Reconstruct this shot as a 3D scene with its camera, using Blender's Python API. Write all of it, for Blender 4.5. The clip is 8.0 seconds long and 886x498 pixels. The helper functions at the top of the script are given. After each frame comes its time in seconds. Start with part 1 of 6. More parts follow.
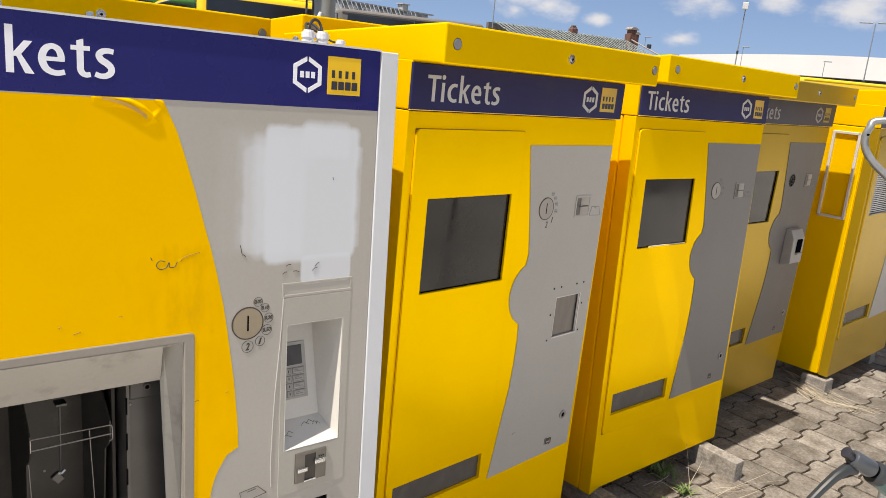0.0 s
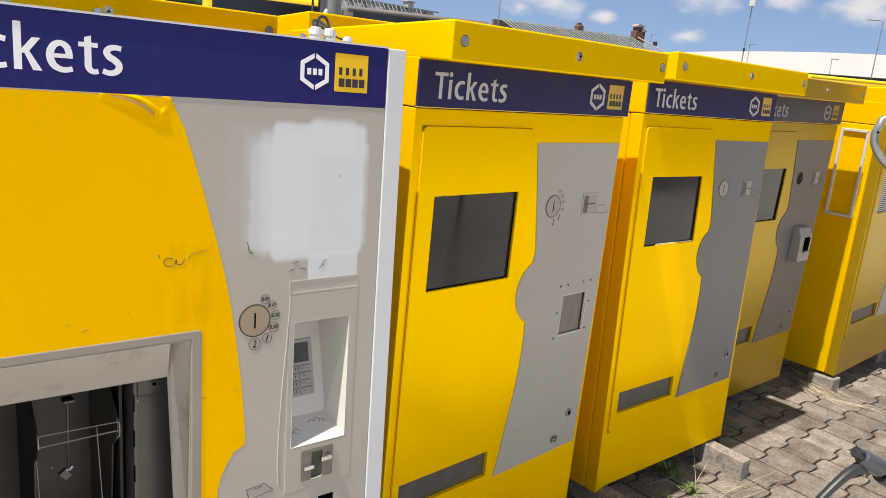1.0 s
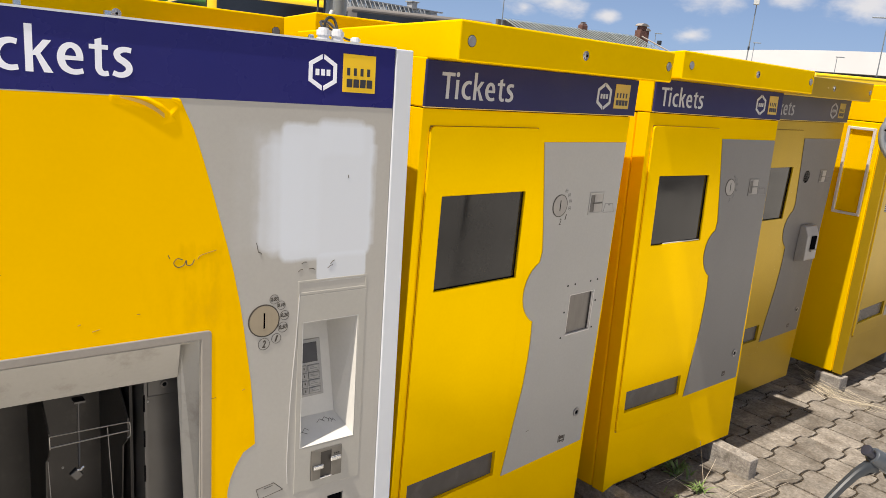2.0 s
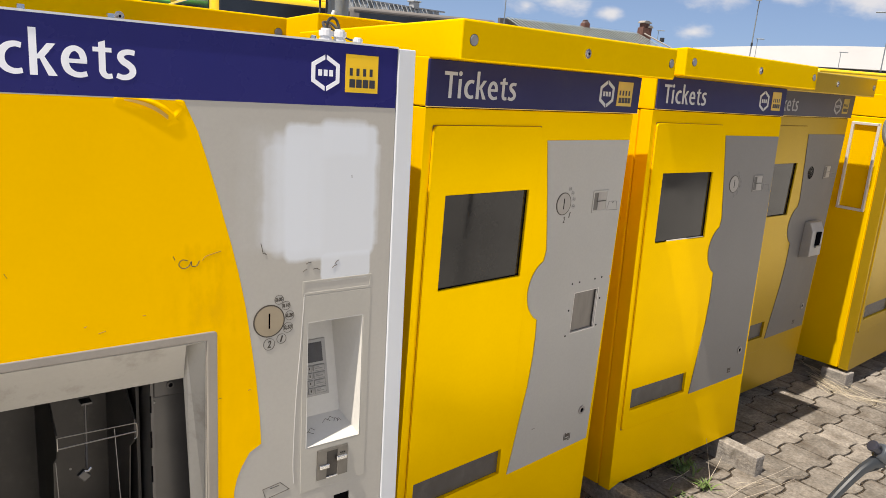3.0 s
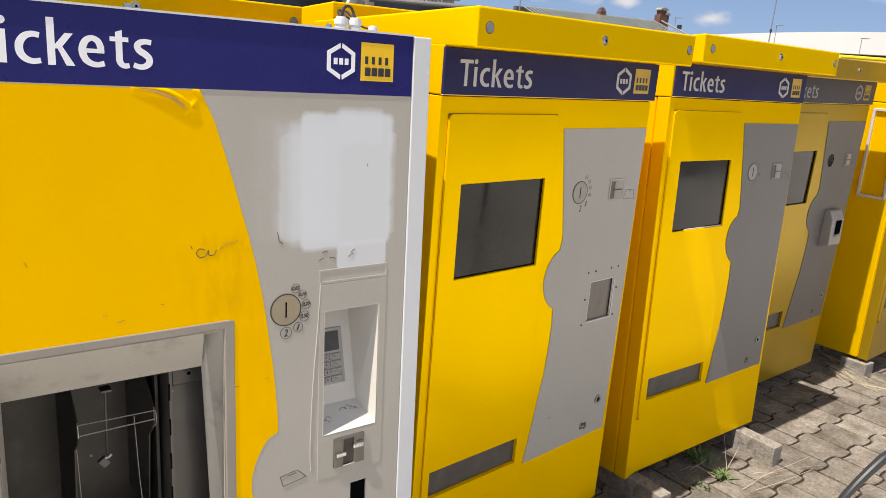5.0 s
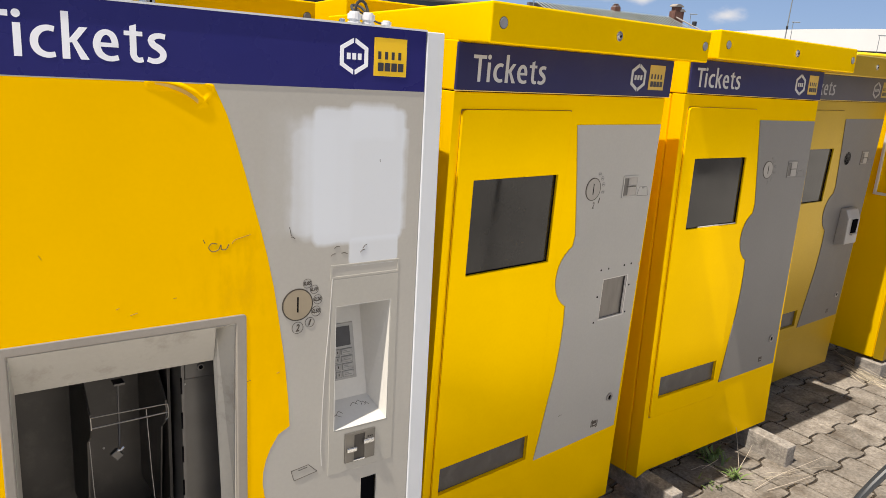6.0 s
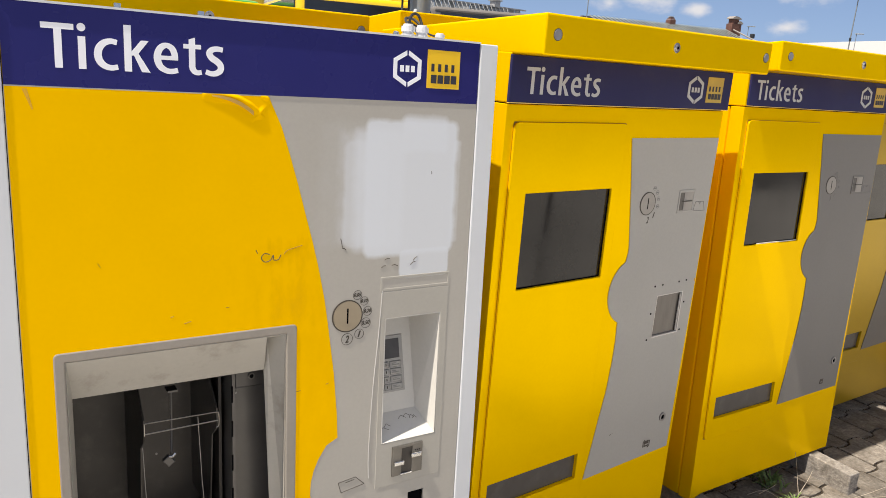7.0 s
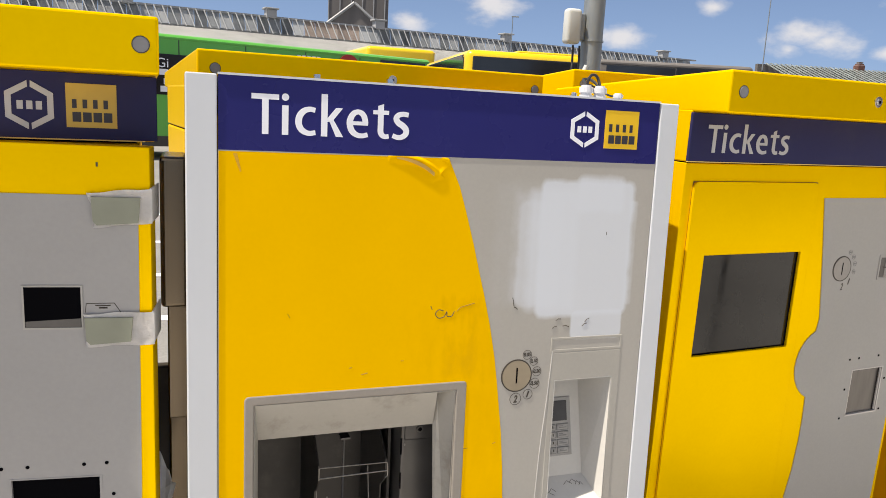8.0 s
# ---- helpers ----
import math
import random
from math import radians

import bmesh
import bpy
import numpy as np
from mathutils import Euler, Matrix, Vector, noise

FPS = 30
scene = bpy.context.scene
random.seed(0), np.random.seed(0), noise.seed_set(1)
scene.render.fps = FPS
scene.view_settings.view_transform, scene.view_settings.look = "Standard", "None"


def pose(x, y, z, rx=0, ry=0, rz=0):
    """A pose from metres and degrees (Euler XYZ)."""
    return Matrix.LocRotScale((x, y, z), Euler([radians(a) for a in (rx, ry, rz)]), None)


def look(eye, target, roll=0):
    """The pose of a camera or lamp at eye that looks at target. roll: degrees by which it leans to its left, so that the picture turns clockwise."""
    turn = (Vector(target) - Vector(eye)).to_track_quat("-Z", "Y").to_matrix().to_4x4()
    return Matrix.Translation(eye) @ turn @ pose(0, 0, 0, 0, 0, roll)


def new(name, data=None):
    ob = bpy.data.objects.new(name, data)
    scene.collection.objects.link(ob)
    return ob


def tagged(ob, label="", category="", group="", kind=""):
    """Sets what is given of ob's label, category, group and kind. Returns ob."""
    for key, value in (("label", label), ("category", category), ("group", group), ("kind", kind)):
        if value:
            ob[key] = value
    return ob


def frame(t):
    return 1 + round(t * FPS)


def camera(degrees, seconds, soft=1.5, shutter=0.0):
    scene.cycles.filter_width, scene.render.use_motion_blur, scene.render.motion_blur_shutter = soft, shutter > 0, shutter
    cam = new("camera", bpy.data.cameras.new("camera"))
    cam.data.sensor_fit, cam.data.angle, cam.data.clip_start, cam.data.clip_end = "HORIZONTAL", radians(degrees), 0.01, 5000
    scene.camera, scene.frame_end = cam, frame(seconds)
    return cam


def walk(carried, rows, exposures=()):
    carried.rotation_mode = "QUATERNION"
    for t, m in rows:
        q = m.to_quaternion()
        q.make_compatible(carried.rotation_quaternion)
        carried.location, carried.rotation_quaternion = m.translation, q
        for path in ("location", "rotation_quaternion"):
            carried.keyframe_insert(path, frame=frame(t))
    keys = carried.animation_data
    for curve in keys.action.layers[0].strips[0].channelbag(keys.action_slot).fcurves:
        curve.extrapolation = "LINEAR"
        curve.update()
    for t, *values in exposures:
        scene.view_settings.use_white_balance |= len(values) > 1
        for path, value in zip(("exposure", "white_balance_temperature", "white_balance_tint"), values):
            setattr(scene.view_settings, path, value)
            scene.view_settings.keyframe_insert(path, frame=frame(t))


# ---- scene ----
cam = camera(61.6, 8.0, soft=0.8)
PATH = [
    (0.0, pose(-0.0399, -1.3399, 1.5873, 76.807, -5.037, -38.640)),
    (0.5, pose(-0.0398, -1.3381, 1.5871, 76.670, -5.084, -38.415)),
    (1.0, pose(-0.0409, -1.3342, 1.5862, 76.581, -5.045, -38.238)),
    (1.5, pose(-0.0458, -1.3316, 1.5852, 76.561, -4.956, -38.058)),
    (3.0, pose(-0.0500, -1.3343, 1.5852, 76.510, -4.184, -37.752)),
    (3.5, pose(-0.0481, -1.3350, 1.5853, 76.286, -3.968, -37.581)),
    (4.0, pose(-0.0484, -1.3353, 1.5844, 76.048, -3.849, -37.288)),
    (4.5, pose(-0.0504, -1.3336, 1.5834, 75.842, -3.804, -36.887)),
    (6.0, pose(-0.0476, -1.3289, 1.5805, 75.303, -3.967, -35.641)),
    (6.5, pose(-0.0462, -1.3244, 1.5782, 75.529, -3.910, -34.264)),
    (7.0, pose(-0.0428, -1.3173, 1.5771, 76.046, -3.780, -31.762)),
    (7.5, pose(-0.0539, -1.3080, 1.5942, 77.642, -3.321, -26.595)),
    (8.0, pose(-0.0670, -1.3006, 1.5926, 79.211, -2.928, -19.501)),
]
walk(cam, PATH, exposures=[(0.0, 1.42, 6950, 11), (4.5, 1.43, 6950, 11), (8.0, 1.43, 6950, 11)])

# ---- daylight: summer noon, sun high over the end of the row ----
SUN_EL, SUN_TO = radians(63.6), Vector((-0.441, -0.036, 0.896)).normalized()
world = bpy.data.worlds.new("sky")
scene.world = world
world.use_nodes = True
wn, wl = world.node_tree.nodes, world.node_tree.links
wn.clear()


def wnode(kind, **kw):
    n = wn.new(kind)
    for k, v in kw.items():
        if k == "ins":
            for i, val in v.items():
                n.inputs[i].default_value = val
        elif k == "operation":
            n.operation = v
    return n


w_out = wn.new("ShaderNodeOutputWorld")
w_bg = wn.new("ShaderNodeBackground")
w_bg.inputs[1].default_value = 0.056
sky = wn.new("ShaderNodeTexSky")
sky.sky_type = "NISHITA"
sky.sun_disc = False
sky.sun_elevation = SUN_EL
sky.sun_rotation = math.atan2(SUN_TO.x, SUN_TO.y)
sky.altitude = 2500
sky.air_density, sky.dust_density, sky.ozone_density = 0.5, 0.0, 3.0
coord = wn.new("ShaderNodeTexCoord")
flat = wnode("ShaderNodeVectorMath", operation="MULTIPLY", ins={1: (1.0, 1.0, 1.9)})
wl.new(coord.outputs["Generated"], flat.inputs[0])
# puffs of fair-weather cloud: azimuth, height and size in degrees
CLOUDS = [(44.6, 6.0, 2.8), (56.9, 6.7, 2.9), (61.6, 7.0, 2.2), (66.2, 6.5, 3.0), (49.5, 4.9, 1.2), (55.5, 3.9, 1.4),
          (22.6, 7.6, 3.0), (32.3, 5.7, 2.4), (46.0, 5.6, 2.4), (43.6, 5.0, 1.4), (16.9, 6.1, 2.0), (72.0, 6.0, 4.0),
          (38.5, 7.8, 1.4), (50.0, 8.0, 2.0)]
total = None
for az, el, size in CLOUDS:
    a, e = radians(az), radians(el)
    centre = (math.sin(a) * math.cos(e), math.cos(a) * math.cos(e), 1.9 * math.sin(e))
    d = wnode("ShaderNodeVectorMath", operation="DISTANCE", ins={1: centre})
    wl.new(flat.outputs[0], d.inputs[0])
    m = wnode("ShaderNodeMath", operation="MULTIPLY_ADD", ins={1: -1.0 / radians(size), 2: 1.0})
    wl.new(d.outputs["Value"], m.inputs[0])
    if total is None:
        total = m
    else:
        mx = wnode("ShaderNodeMath", operation="MAXIMUM")
        wl.new(total.outputs[0], mx.inputs[0])
        wl.new(m.outputs[0], mx.inputs[1])
        total = mx
puff = wn.new("ShaderNodeTexNoise")
puff.inputs["Scale"].default_value, puff.inputs["Detail"].default_value, puff.inputs["Roughness"].default_value = 22.0, 5.0, 0.55
wl.new(flat.outputs[0], puff.inputs["Vector"])
mix_n = wnode("ShaderNodeMath", operation="MULTIPLY_ADD", ins={1: 2.0, 2: -1.0})
wl.new(puff.outputs["Fac"], mix_n.inputs[0])
both = wnode("ShaderNodeMath", operation="ADD")
wl.new(total.outputs[0], both.inputs[0])
wl.new(mix_n.outputs[0], both.inputs[1])
# unseen broken cloud over the rest of the sky, added as fill, brighter overhead
height = wn.new("ShaderNodeSeparateXYZ")
wl.new(coord.outputs["Generated"], height.inputs[0])
wide = wn.new("ShaderNodeTexNoise")
wide.inputs["Scale"].default_value, wide.inputs["Detail"].default_value, wide.inputs["Roughness"].default_value = 3.4, 8.0, 0.58
wl.new(flat.outputs[0], wide.inputs["Vector"])
above = wnode("ShaderNodeMapRange", ins={"From Min": 0.12, "From Max": 0.26, "To Min": -2.6, "To Max": 0.0})
wl.new(height.outputs["Z"], above.inputs["Value"])
broken = wnode("ShaderNodeMath", operation="MULTIPLY_ADD", ins={1: 5.0, 2: -1.9})
wl.new(wide.outputs["Fac"], broken.inputs[0])
zenith = wnode("ShaderNodeMapRange", ins={"From Min": 0.6, "From Max": 0.95, "To Min": 0.0, "To Max": -0.9})
wl.new(height.outputs["Z"], zenith.inputs["Value"])
open_top = wnode("ShaderNodeMath", operation="ADD")
wl.new(broken.outputs[0], open_top.inputs[0])
wl.new(zenith.outputs["Result"], open_top.inputs[1])
high = wnode("ShaderNodeMath", operation="ADD")
wl.new(open_top.outputs[0], high.inputs[0])
wl.new(above.outputs["Result"], high.inputs[1])
field = wnode("ShaderNodeMath", operation="MAXIMUM")
wl.new(both.outputs[0], field.inputs[0])
wl.new(high.outputs[0], field.inputs[1])
cover = wn.new("ShaderNodeMapRange")
cover.interpolation_type = "SMOOTHSTEP"
cover.inputs["From Min"].default_value, cover.inputs["From Max"].default_value = 0.05, 1.05
cover.inputs["To Max"].default_value = 0.85
wl.new(field.outputs[0], cover.inputs["Value"])
lit = wn.new("ShaderNodeMix")
lit.data_type = "RGBA"
lit.inputs["A"].default_value, lit.inputs["B"].default_value = (5.5, 5.5, 5.7, 1), (9.2, 9.2, 9.3, 1)
rise = wnode("ShaderNodeMapRange", ins={"From Min": 0.14, "From Max": 0.36})
wl.new(height.outputs["Z"], rise.inputs["Value"])
wl.new(rise.outputs["Result"], lit.inputs["Factor"])
w_mix = wn.new("ShaderNodeMix")
w_mix.data_type = "RGBA"
wl.new(lit.outputs["Result"], w_mix.inputs["B"])
wl.new(cover.outputs["Result"], w_mix.inputs["Factor"])
# pale lavender haze low over the horizon
haze = wn.new("ShaderNodeMix")
haze.data_type = "RGBA"
haze.inputs["B"].default_value = (1.85, 2.65, 4.1, 1)
thin = wnode("ShaderNodeMapRange", ins={"From Min": 0.02, "From Max": 0.30, "To Min": 0.80, "To Max": 0.0})
wl.new(height.outputs["Z"], thin.inputs["Value"])
wl.new(thin.outputs["Result"], haze.inputs["Factor"])
wl.new(sky.outputs[0], haze.inputs["A"])
wl.new(haze.outputs["Result"], w_mix.inputs["A"])
wl.new(w_mix.outputs["Result"], w_bg.inputs[0])
wl.new(w_bg.outputs[0], w_out.inputs[0])
sun = new("sun", bpy.data.lights.new("sun", "SUN"))
sun.data.energy, sun.data.angle, sun.data.color = 2.9, radians(0.53), (1.0, 0.95, 0.87)
sun.matrix_world = look(SUN_TO * 30, (0, 0, 0))


# ---- materials ----
def material(name, colour, rough=0.5, metal=0.0, vary=0.06, scale=6.0, grain=0.0, grain_scale=120.0, bump=0.0, bump_scale=60.0,
             stain=None, stain_scale=3.0, stain_from=0.55, stain_to=0.75, stain_amount=0.5, per_object=0.0, per_island=0.0, coat=0.0, spec=0.5,
             stretch=(1, 1, 1), rough_vary=0.0, tint=None, patches=(), patch=(0.6, 0.6, 0.6), patch_scale=30.0, patch_stretch=(1, 1, 1), whole=False):
    """A surface: a base colour that wanders at two scales, a stain with ragged edges, relief and gloss."""
    mat = bpy.data.materials.new(name)
    mat.use_nodes = True
    nt = mat.node_tree
    b = nt.nodes["Principled BSDF"]
    tc = nt.nodes.new("ShaderNodeTexCoord")
    mp = nt.nodes.new("ShaderNodeMapping")
    mp.inputs["Scale"].default_value = stretch
    if whole:
        nt.links.new(nt.nodes.new("ShaderNodeNewGeometry").outputs["Position"], mp.inputs["Vector"])
    else:
        nt.links.new(tc.outputs["Object"], mp.inputs["Vector"])

    def tex(s, detail=4.0, r=0.55):
        n = nt.nodes.new("ShaderNodeTexNoise")
        n.inputs["Scale"].default_value, n.inputs["Detail"].default_value, n.inputs["Roughness"].default_value = s, detail, r
        nt.links.new(mp.outputs[0], n.inputs["Vector"])
        return n

    def mul(sock, lo, hi, a=0.3, z=0.7):
        r = nt.nodes.new("ShaderNodeMapRange")
        r.inputs["From Min"].default_value, r.inputs["From Max"].default_value = a, z
        r.inputs["To Min"].default_value, r.inputs["To Max"].default_value = lo, hi
        nt.links.new(sock, r.inputs["Value"])
        return r.outputs["Result"]

    value = mul(tex(scale).outputs["Fac"], 1 - vary, 1 + vary)
    for amount, s in ((grain, grain_scale),):
        if amount:
            m = nt.nodes.new("ShaderNodeMath")
            m.operation = "MULTIPLY"
            nt.links.new(value, m.inputs[0])
            nt.links.new(mul(tex(s, 3).outputs["Fac"], 1 - amount, 1 + amount), m.inputs[1])
            value = m.outputs[0]
    for amount, kind, out in ((per_object, "ShaderNodeObjectInfo", "Random"), (per_island, "ShaderNodeNewGeometry", "Random Per Island")):
        if amount:
            oi = nt.nodes.new(kind)
            m = nt.nodes.new("ShaderNodeMath")
            m.operation = "MULTIPLY"
            nt.links.new(value, m.inputs[0])
            nt.links.new(mul(oi.outputs[out], 1 - amount, 1 + amount, 0, 1), m.inputs[1])
            value = m.outputs[0]
    sc = nt.nodes.new("ShaderNodeVectorMath")
    sc.operation = "SCALE"
    sc.inputs[0].default_value = colour[:3]
    nt.links.new(value, sc.inputs["Scale"])
    col = sc.outputs[0]
    if stain:
        mx = nt.nodes.new("ShaderNodeMix")
        mx.data_type = "RGBA"
        mx.inputs["B"].default_value = (*stain, 1)
        nt.links.new(mul(tex(stain_scale, 8, 0.68).outputs["Fac"], 0.0, stain_amount, stain_from, stain_to), mx.inputs["Factor"])
        nt.links.new(col, mx.inputs["A"])
        col = mx.outputs["Result"]
    if patches:
        sep = nt.nodes.new("ShaderNodeSeparateXYZ")
        nt.links.new(tc.outputs["Object"], sep.inputs[0])
        mp2 = nt.nodes.new("ShaderNodeMapping")
        mp2.inputs["Scale"].default_value = patch_stretch
        nt.links.new(tc.outputs["Object"], mp2.inputs["Vector"])
        rag = nt.nodes.new("ShaderNodeTexNoise")
        rag.inputs["Scale"].default_value, rag.inputs["Detail"].default_value, rag.inputs["Roughness"].default_value = patch_scale, 5.0, 0.6
        nt.links.new(mp2.outputs[0], rag.inputs["Vector"])

        def op(kind, a_, b_):
            n = nt.nodes.new("ShaderNodeMath")
            n.operation = kind
            for i_, v_ in enumerate((a_, b_)):
                if isinstance(v_, (int, float)):
                    n.inputs[i_].default_value = v_
                else:
                    nt.links.new(v_, n.inputs[i_])
            return n.outputs[0]

        for x0, x1, z0, z1, soft, jag, amount in patches:
            r_ = 0.2 * min(x1 - x0, z1 - z0, 0.10)
            far_x = op("MAXIMUM", op("SUBTRACT", op("ABSOLUTE", op("SUBTRACT", sep.outputs["X"], (x0 + x1) / 2), 0.0), (x1 - x0) / 2 - r_), 0.0)
            far_z = op("MAXIMUM", op("SUBTRACT", op("ABSOLUTE", op("SUBTRACT", sep.outputs["Z"], (z0 + z1) / 2), 0.0), (z1 - z0) / 2 - r_), 0.0)
            inner = op("SUBTRACT", r_, op("SQRT", op("ADD", op("MULTIPLY", far_x, far_x), op("MULTIPLY", far_z, far_z)), 0.0))
            inner = op("ADD", inner, op("MULTIPLY", op("SUBTRACT", rag.outputs["Fac"], 0.5), jag))
            mx = nt.nodes.new("ShaderNodeMix")
            mx.data_type = "RGBA"
            mx.inputs["B"].default_value = (*patch, 1)
            nt.links.new(mul(inner, 0.0, amount, 0.0, soft), mx.inputs["Factor"])
            nt.links.new(col, mx.inputs["A"])
            col = mx.outputs["Result"]
    nt.links.new(col, b.inputs["Base Color"])
    b.inputs["Roughness"].default_value, b.inputs["Metallic"].default_value = rough, metal
    b.inputs["Specular IOR Level"].default_value = spec
    if tint:
        b.inputs["Specular Tint"].default_value = (*tint, 1)
    if rough_vary:
        nt.links.new(mul(tex(scale * 2.5).outputs["Fac"], rough - rough_vary, rough + rough_vary), b.inputs["Roughness"])
    b.inputs["Coat Weight"].default_value, b.inputs["Coat Roughness"].default_value = coat, 0.12
    if bump:
        bp = nt.nodes.new("ShaderNodeBump")
        bp.inputs["Strength"].default_value, bp.inputs["Distance"].default_value = bump, 0.004
        nt.links.new(tex(bump_scale, 5.0).outputs["Fac"], bp.inputs["Height"])
        nt.links.new(bp.outputs[0], b.inputs["Normal"])
    return mat


YELLOW = material("yellow_enamel", (0.92, 0.568, 0.0), 0.24, 0.36, vary=0.035, scale=2.2, grain=0.012, coat=0.0, spec=0.03, tint=(1.0, 0.82, 0.16))
# duller reflection and weaker light on the far fronts, put into the paint
DIMMED_YELLOW = material("dimmed_yellow_enamel", (0.41, 0.268, 0.014), 0.30, 0.50, vary=0.06, scale=3.0, grain=0.03, spec=0.10,
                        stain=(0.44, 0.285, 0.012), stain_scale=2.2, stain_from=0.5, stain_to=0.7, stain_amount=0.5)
DIMMED_BLUE = material("dimmed_blue_enamel", (0.052, 0.050, 0.066), 0.5, vary=0.1, scale=6.0, spec=0.3)
FOIL_A = material("yellow_vinyl_foil_scuffed", (0.84, 0.467, 0.0), 0.40, 0.1, vary=0.03, scale=3.0, grain=0.008, bump=0.02, bump_scale=6.0, coat=0.0, spec=0.03, rough_vary=0.08,
                  patches=[(0.34, 0.56, 1.06, 1.235, 0.06, 0.16, 0.15), (0.41, 0.50, 1.07, 1.24, 0.05, 0.16, 0.24), (0.47, 0.57, 0.80, 1.06, 0.05, 0.10, 0.14)], patch=(0.50, 0.26, 0.01), patch_scale=22, patch_stretch=(1.6, 1, 0.6))
FOIL_SMEAR = material("dirty_yellow_foil", (0.70, 0.36, 0.004), 0.5, vary=0.14, scale=14.0, stain=(0.50, 0.27, 0.01), stain_scale=16, stain_from=0.5, stain_to=0.6, stain_amount=0.7)
FOIL_BACK = material("foil_back", (0.74, 0.52, 0.14), 0.4, vary=0.1)
BLUE_FADED = material("sun_faded_blue_enamel", (0.026, 0.027, 0.088), 0.40, spec=0.12, vary=0.08, scale=4.0, rough_vary=0.08, stain=(0.07, 0.065, 0.10), stain_scale=5, stain_from=0.5, stain_to=0.8, stain_amount=0.4)
BLUE = material("blue_enamel", (0.018, 0.018, 0.125), 0.28, vary=0.06, scale=4.0, coat=0.0, spec=0.2, rough_vary=0.06, stain=(0.05, 0.05, 0.16), stain_scale=7, stain_from=0.6, stain_to=0.8, stain_amount=0.4)
GREY = material("grey_powder_coat", (0.388, 0.376, 0.350), 0.45, spec=0.3, vary=0.035, scale=3.0, grain=0.02, bump=0.02, bump_scale=200, rough_vary=0.05,
                stain=(0.30, 0.27, 0.24), stain_scale=6, stain_from=0.58, stain_to=0.8, stain_amount=0.3)
GREY_Z = material("cool_grey_powder_coat", (0.335, 0.328, 0.322), 0.45, spec=0.3, vary=0.04, scale=3.0, grain=0.02, bump=0.02, bump_scale=200, rough_vary=0.05)
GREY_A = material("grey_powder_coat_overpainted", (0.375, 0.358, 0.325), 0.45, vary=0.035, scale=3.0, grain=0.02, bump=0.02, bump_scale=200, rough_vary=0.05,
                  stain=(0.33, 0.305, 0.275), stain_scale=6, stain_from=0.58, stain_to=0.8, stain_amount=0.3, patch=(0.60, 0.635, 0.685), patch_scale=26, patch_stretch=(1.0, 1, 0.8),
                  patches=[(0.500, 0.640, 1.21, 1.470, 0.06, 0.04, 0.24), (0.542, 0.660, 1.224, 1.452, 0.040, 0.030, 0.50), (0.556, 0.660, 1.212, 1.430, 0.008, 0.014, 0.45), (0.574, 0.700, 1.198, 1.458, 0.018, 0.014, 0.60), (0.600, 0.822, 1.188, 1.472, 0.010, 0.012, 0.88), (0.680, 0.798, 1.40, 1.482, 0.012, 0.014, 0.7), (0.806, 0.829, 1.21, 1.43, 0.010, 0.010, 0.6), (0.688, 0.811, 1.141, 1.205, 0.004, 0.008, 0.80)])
GREY_PLATE = material("warm_grey_plate", (0.36, 0.345, 0.31), 0.45, vary=0.04, scale=5.0, grain=0.02, stain=(0.34, 0.31, 0.275), stain_scale=9, stain_from=0.55, stain_to=0.75, stain_amount=0.4)
NICHE = material("pale_niche_enamel", (0.56, 0.545, 0.51), 0.42, vary=0.04, scale=6.0, grain=0.02, stain=(0.42, 0.40, 0.38), stain_scale=14, stain_from=0.6, stain_to=0.8, stain_amount=0.35)
GREY_DARK = material("mid_grey_powder_coat", (0.185, 0.177, 0.168), 0.45, spec=0.25, vary=0.035, scale=3.0, grain=0.02, bump=0.02, bump_scale=200)
GREY_DULL = material("dull_grey_coat", (0.155, 0.145, 0.135), 0.5, spec=0.2, vary=0.06, scale=3.0, grain=0.03, stain=(0.20, 0.185, 0.165), stain_scale=5, stain_from=0.5, stain_to=0.75, stain_amount=0.4)
READER_GREY = material("pale_grey_casting", (0.29, 0.275, 0.26), 0.45, vary=0.05, scale=12, grain=0.03)
BEZEL = material("warm_grey_bezel", (0.40, 0.378, 0.335), 0.5, vary=0.05, scale=5.0, grain=0.02, stain=(0.24, 0.21, 0.175), stain_scale=13, stain_from=0.52, stain_to=0.70, stain_amount=0.7)
BEZEL_LIP = material("worn_grey_lip", (0.26, 0.235, 0.205), 0.5, vary=0.06, scale=8.0, grain=0.03, stain=(0.24, 0.215, 0.18), stain_scale=14, stain_from=0.52, stain_to=0.72, stain_amount=0.4)
WHITE_POST = material("white_powder_coat", (0.56, 0.585, 0.62), 0.4, vary=0.03, scale=3.0, stain=(0.5, 0.48, 0.44), stain_scale=9, stain_from=0.6, stain_to=0.85, stain_amount=0.3)
WHITE = material("white_print", (0.78, 0.80, 0.86), 0.5, vary=0.03)
PRINT_DIM = material("pale_print", (0.45, 0.46, 0.485), 0.5, vary=0.04)
WIPED_THIN = material("thin_white_primer", (0.50, 0.49, 0.475), 0.6, vary=0.08, scale=9, grain=0.03, bump=0.04, bump_scale=40)
# the same dimming put into the print and the square mark
PRINT_DIMMED = material("dimmed_print", (0.27, 0.265, 0.27), 0.6, vary=0.08, scale=12)
LOGO_DIMMED = material("dimmed_logo_yellow", (0.33, 0.235, 0.05), 0.6, vary=0.1, scale=20)
LOGO_FADED = material("faded_logo_yellow", (0.50, 0.345, 0.055), 0.45, vary=0.06, scale=20)
LOGO_YELLOW = material("logo_yellow", (0.78, 0.48, 0.01), 0.4, vary=0.03)
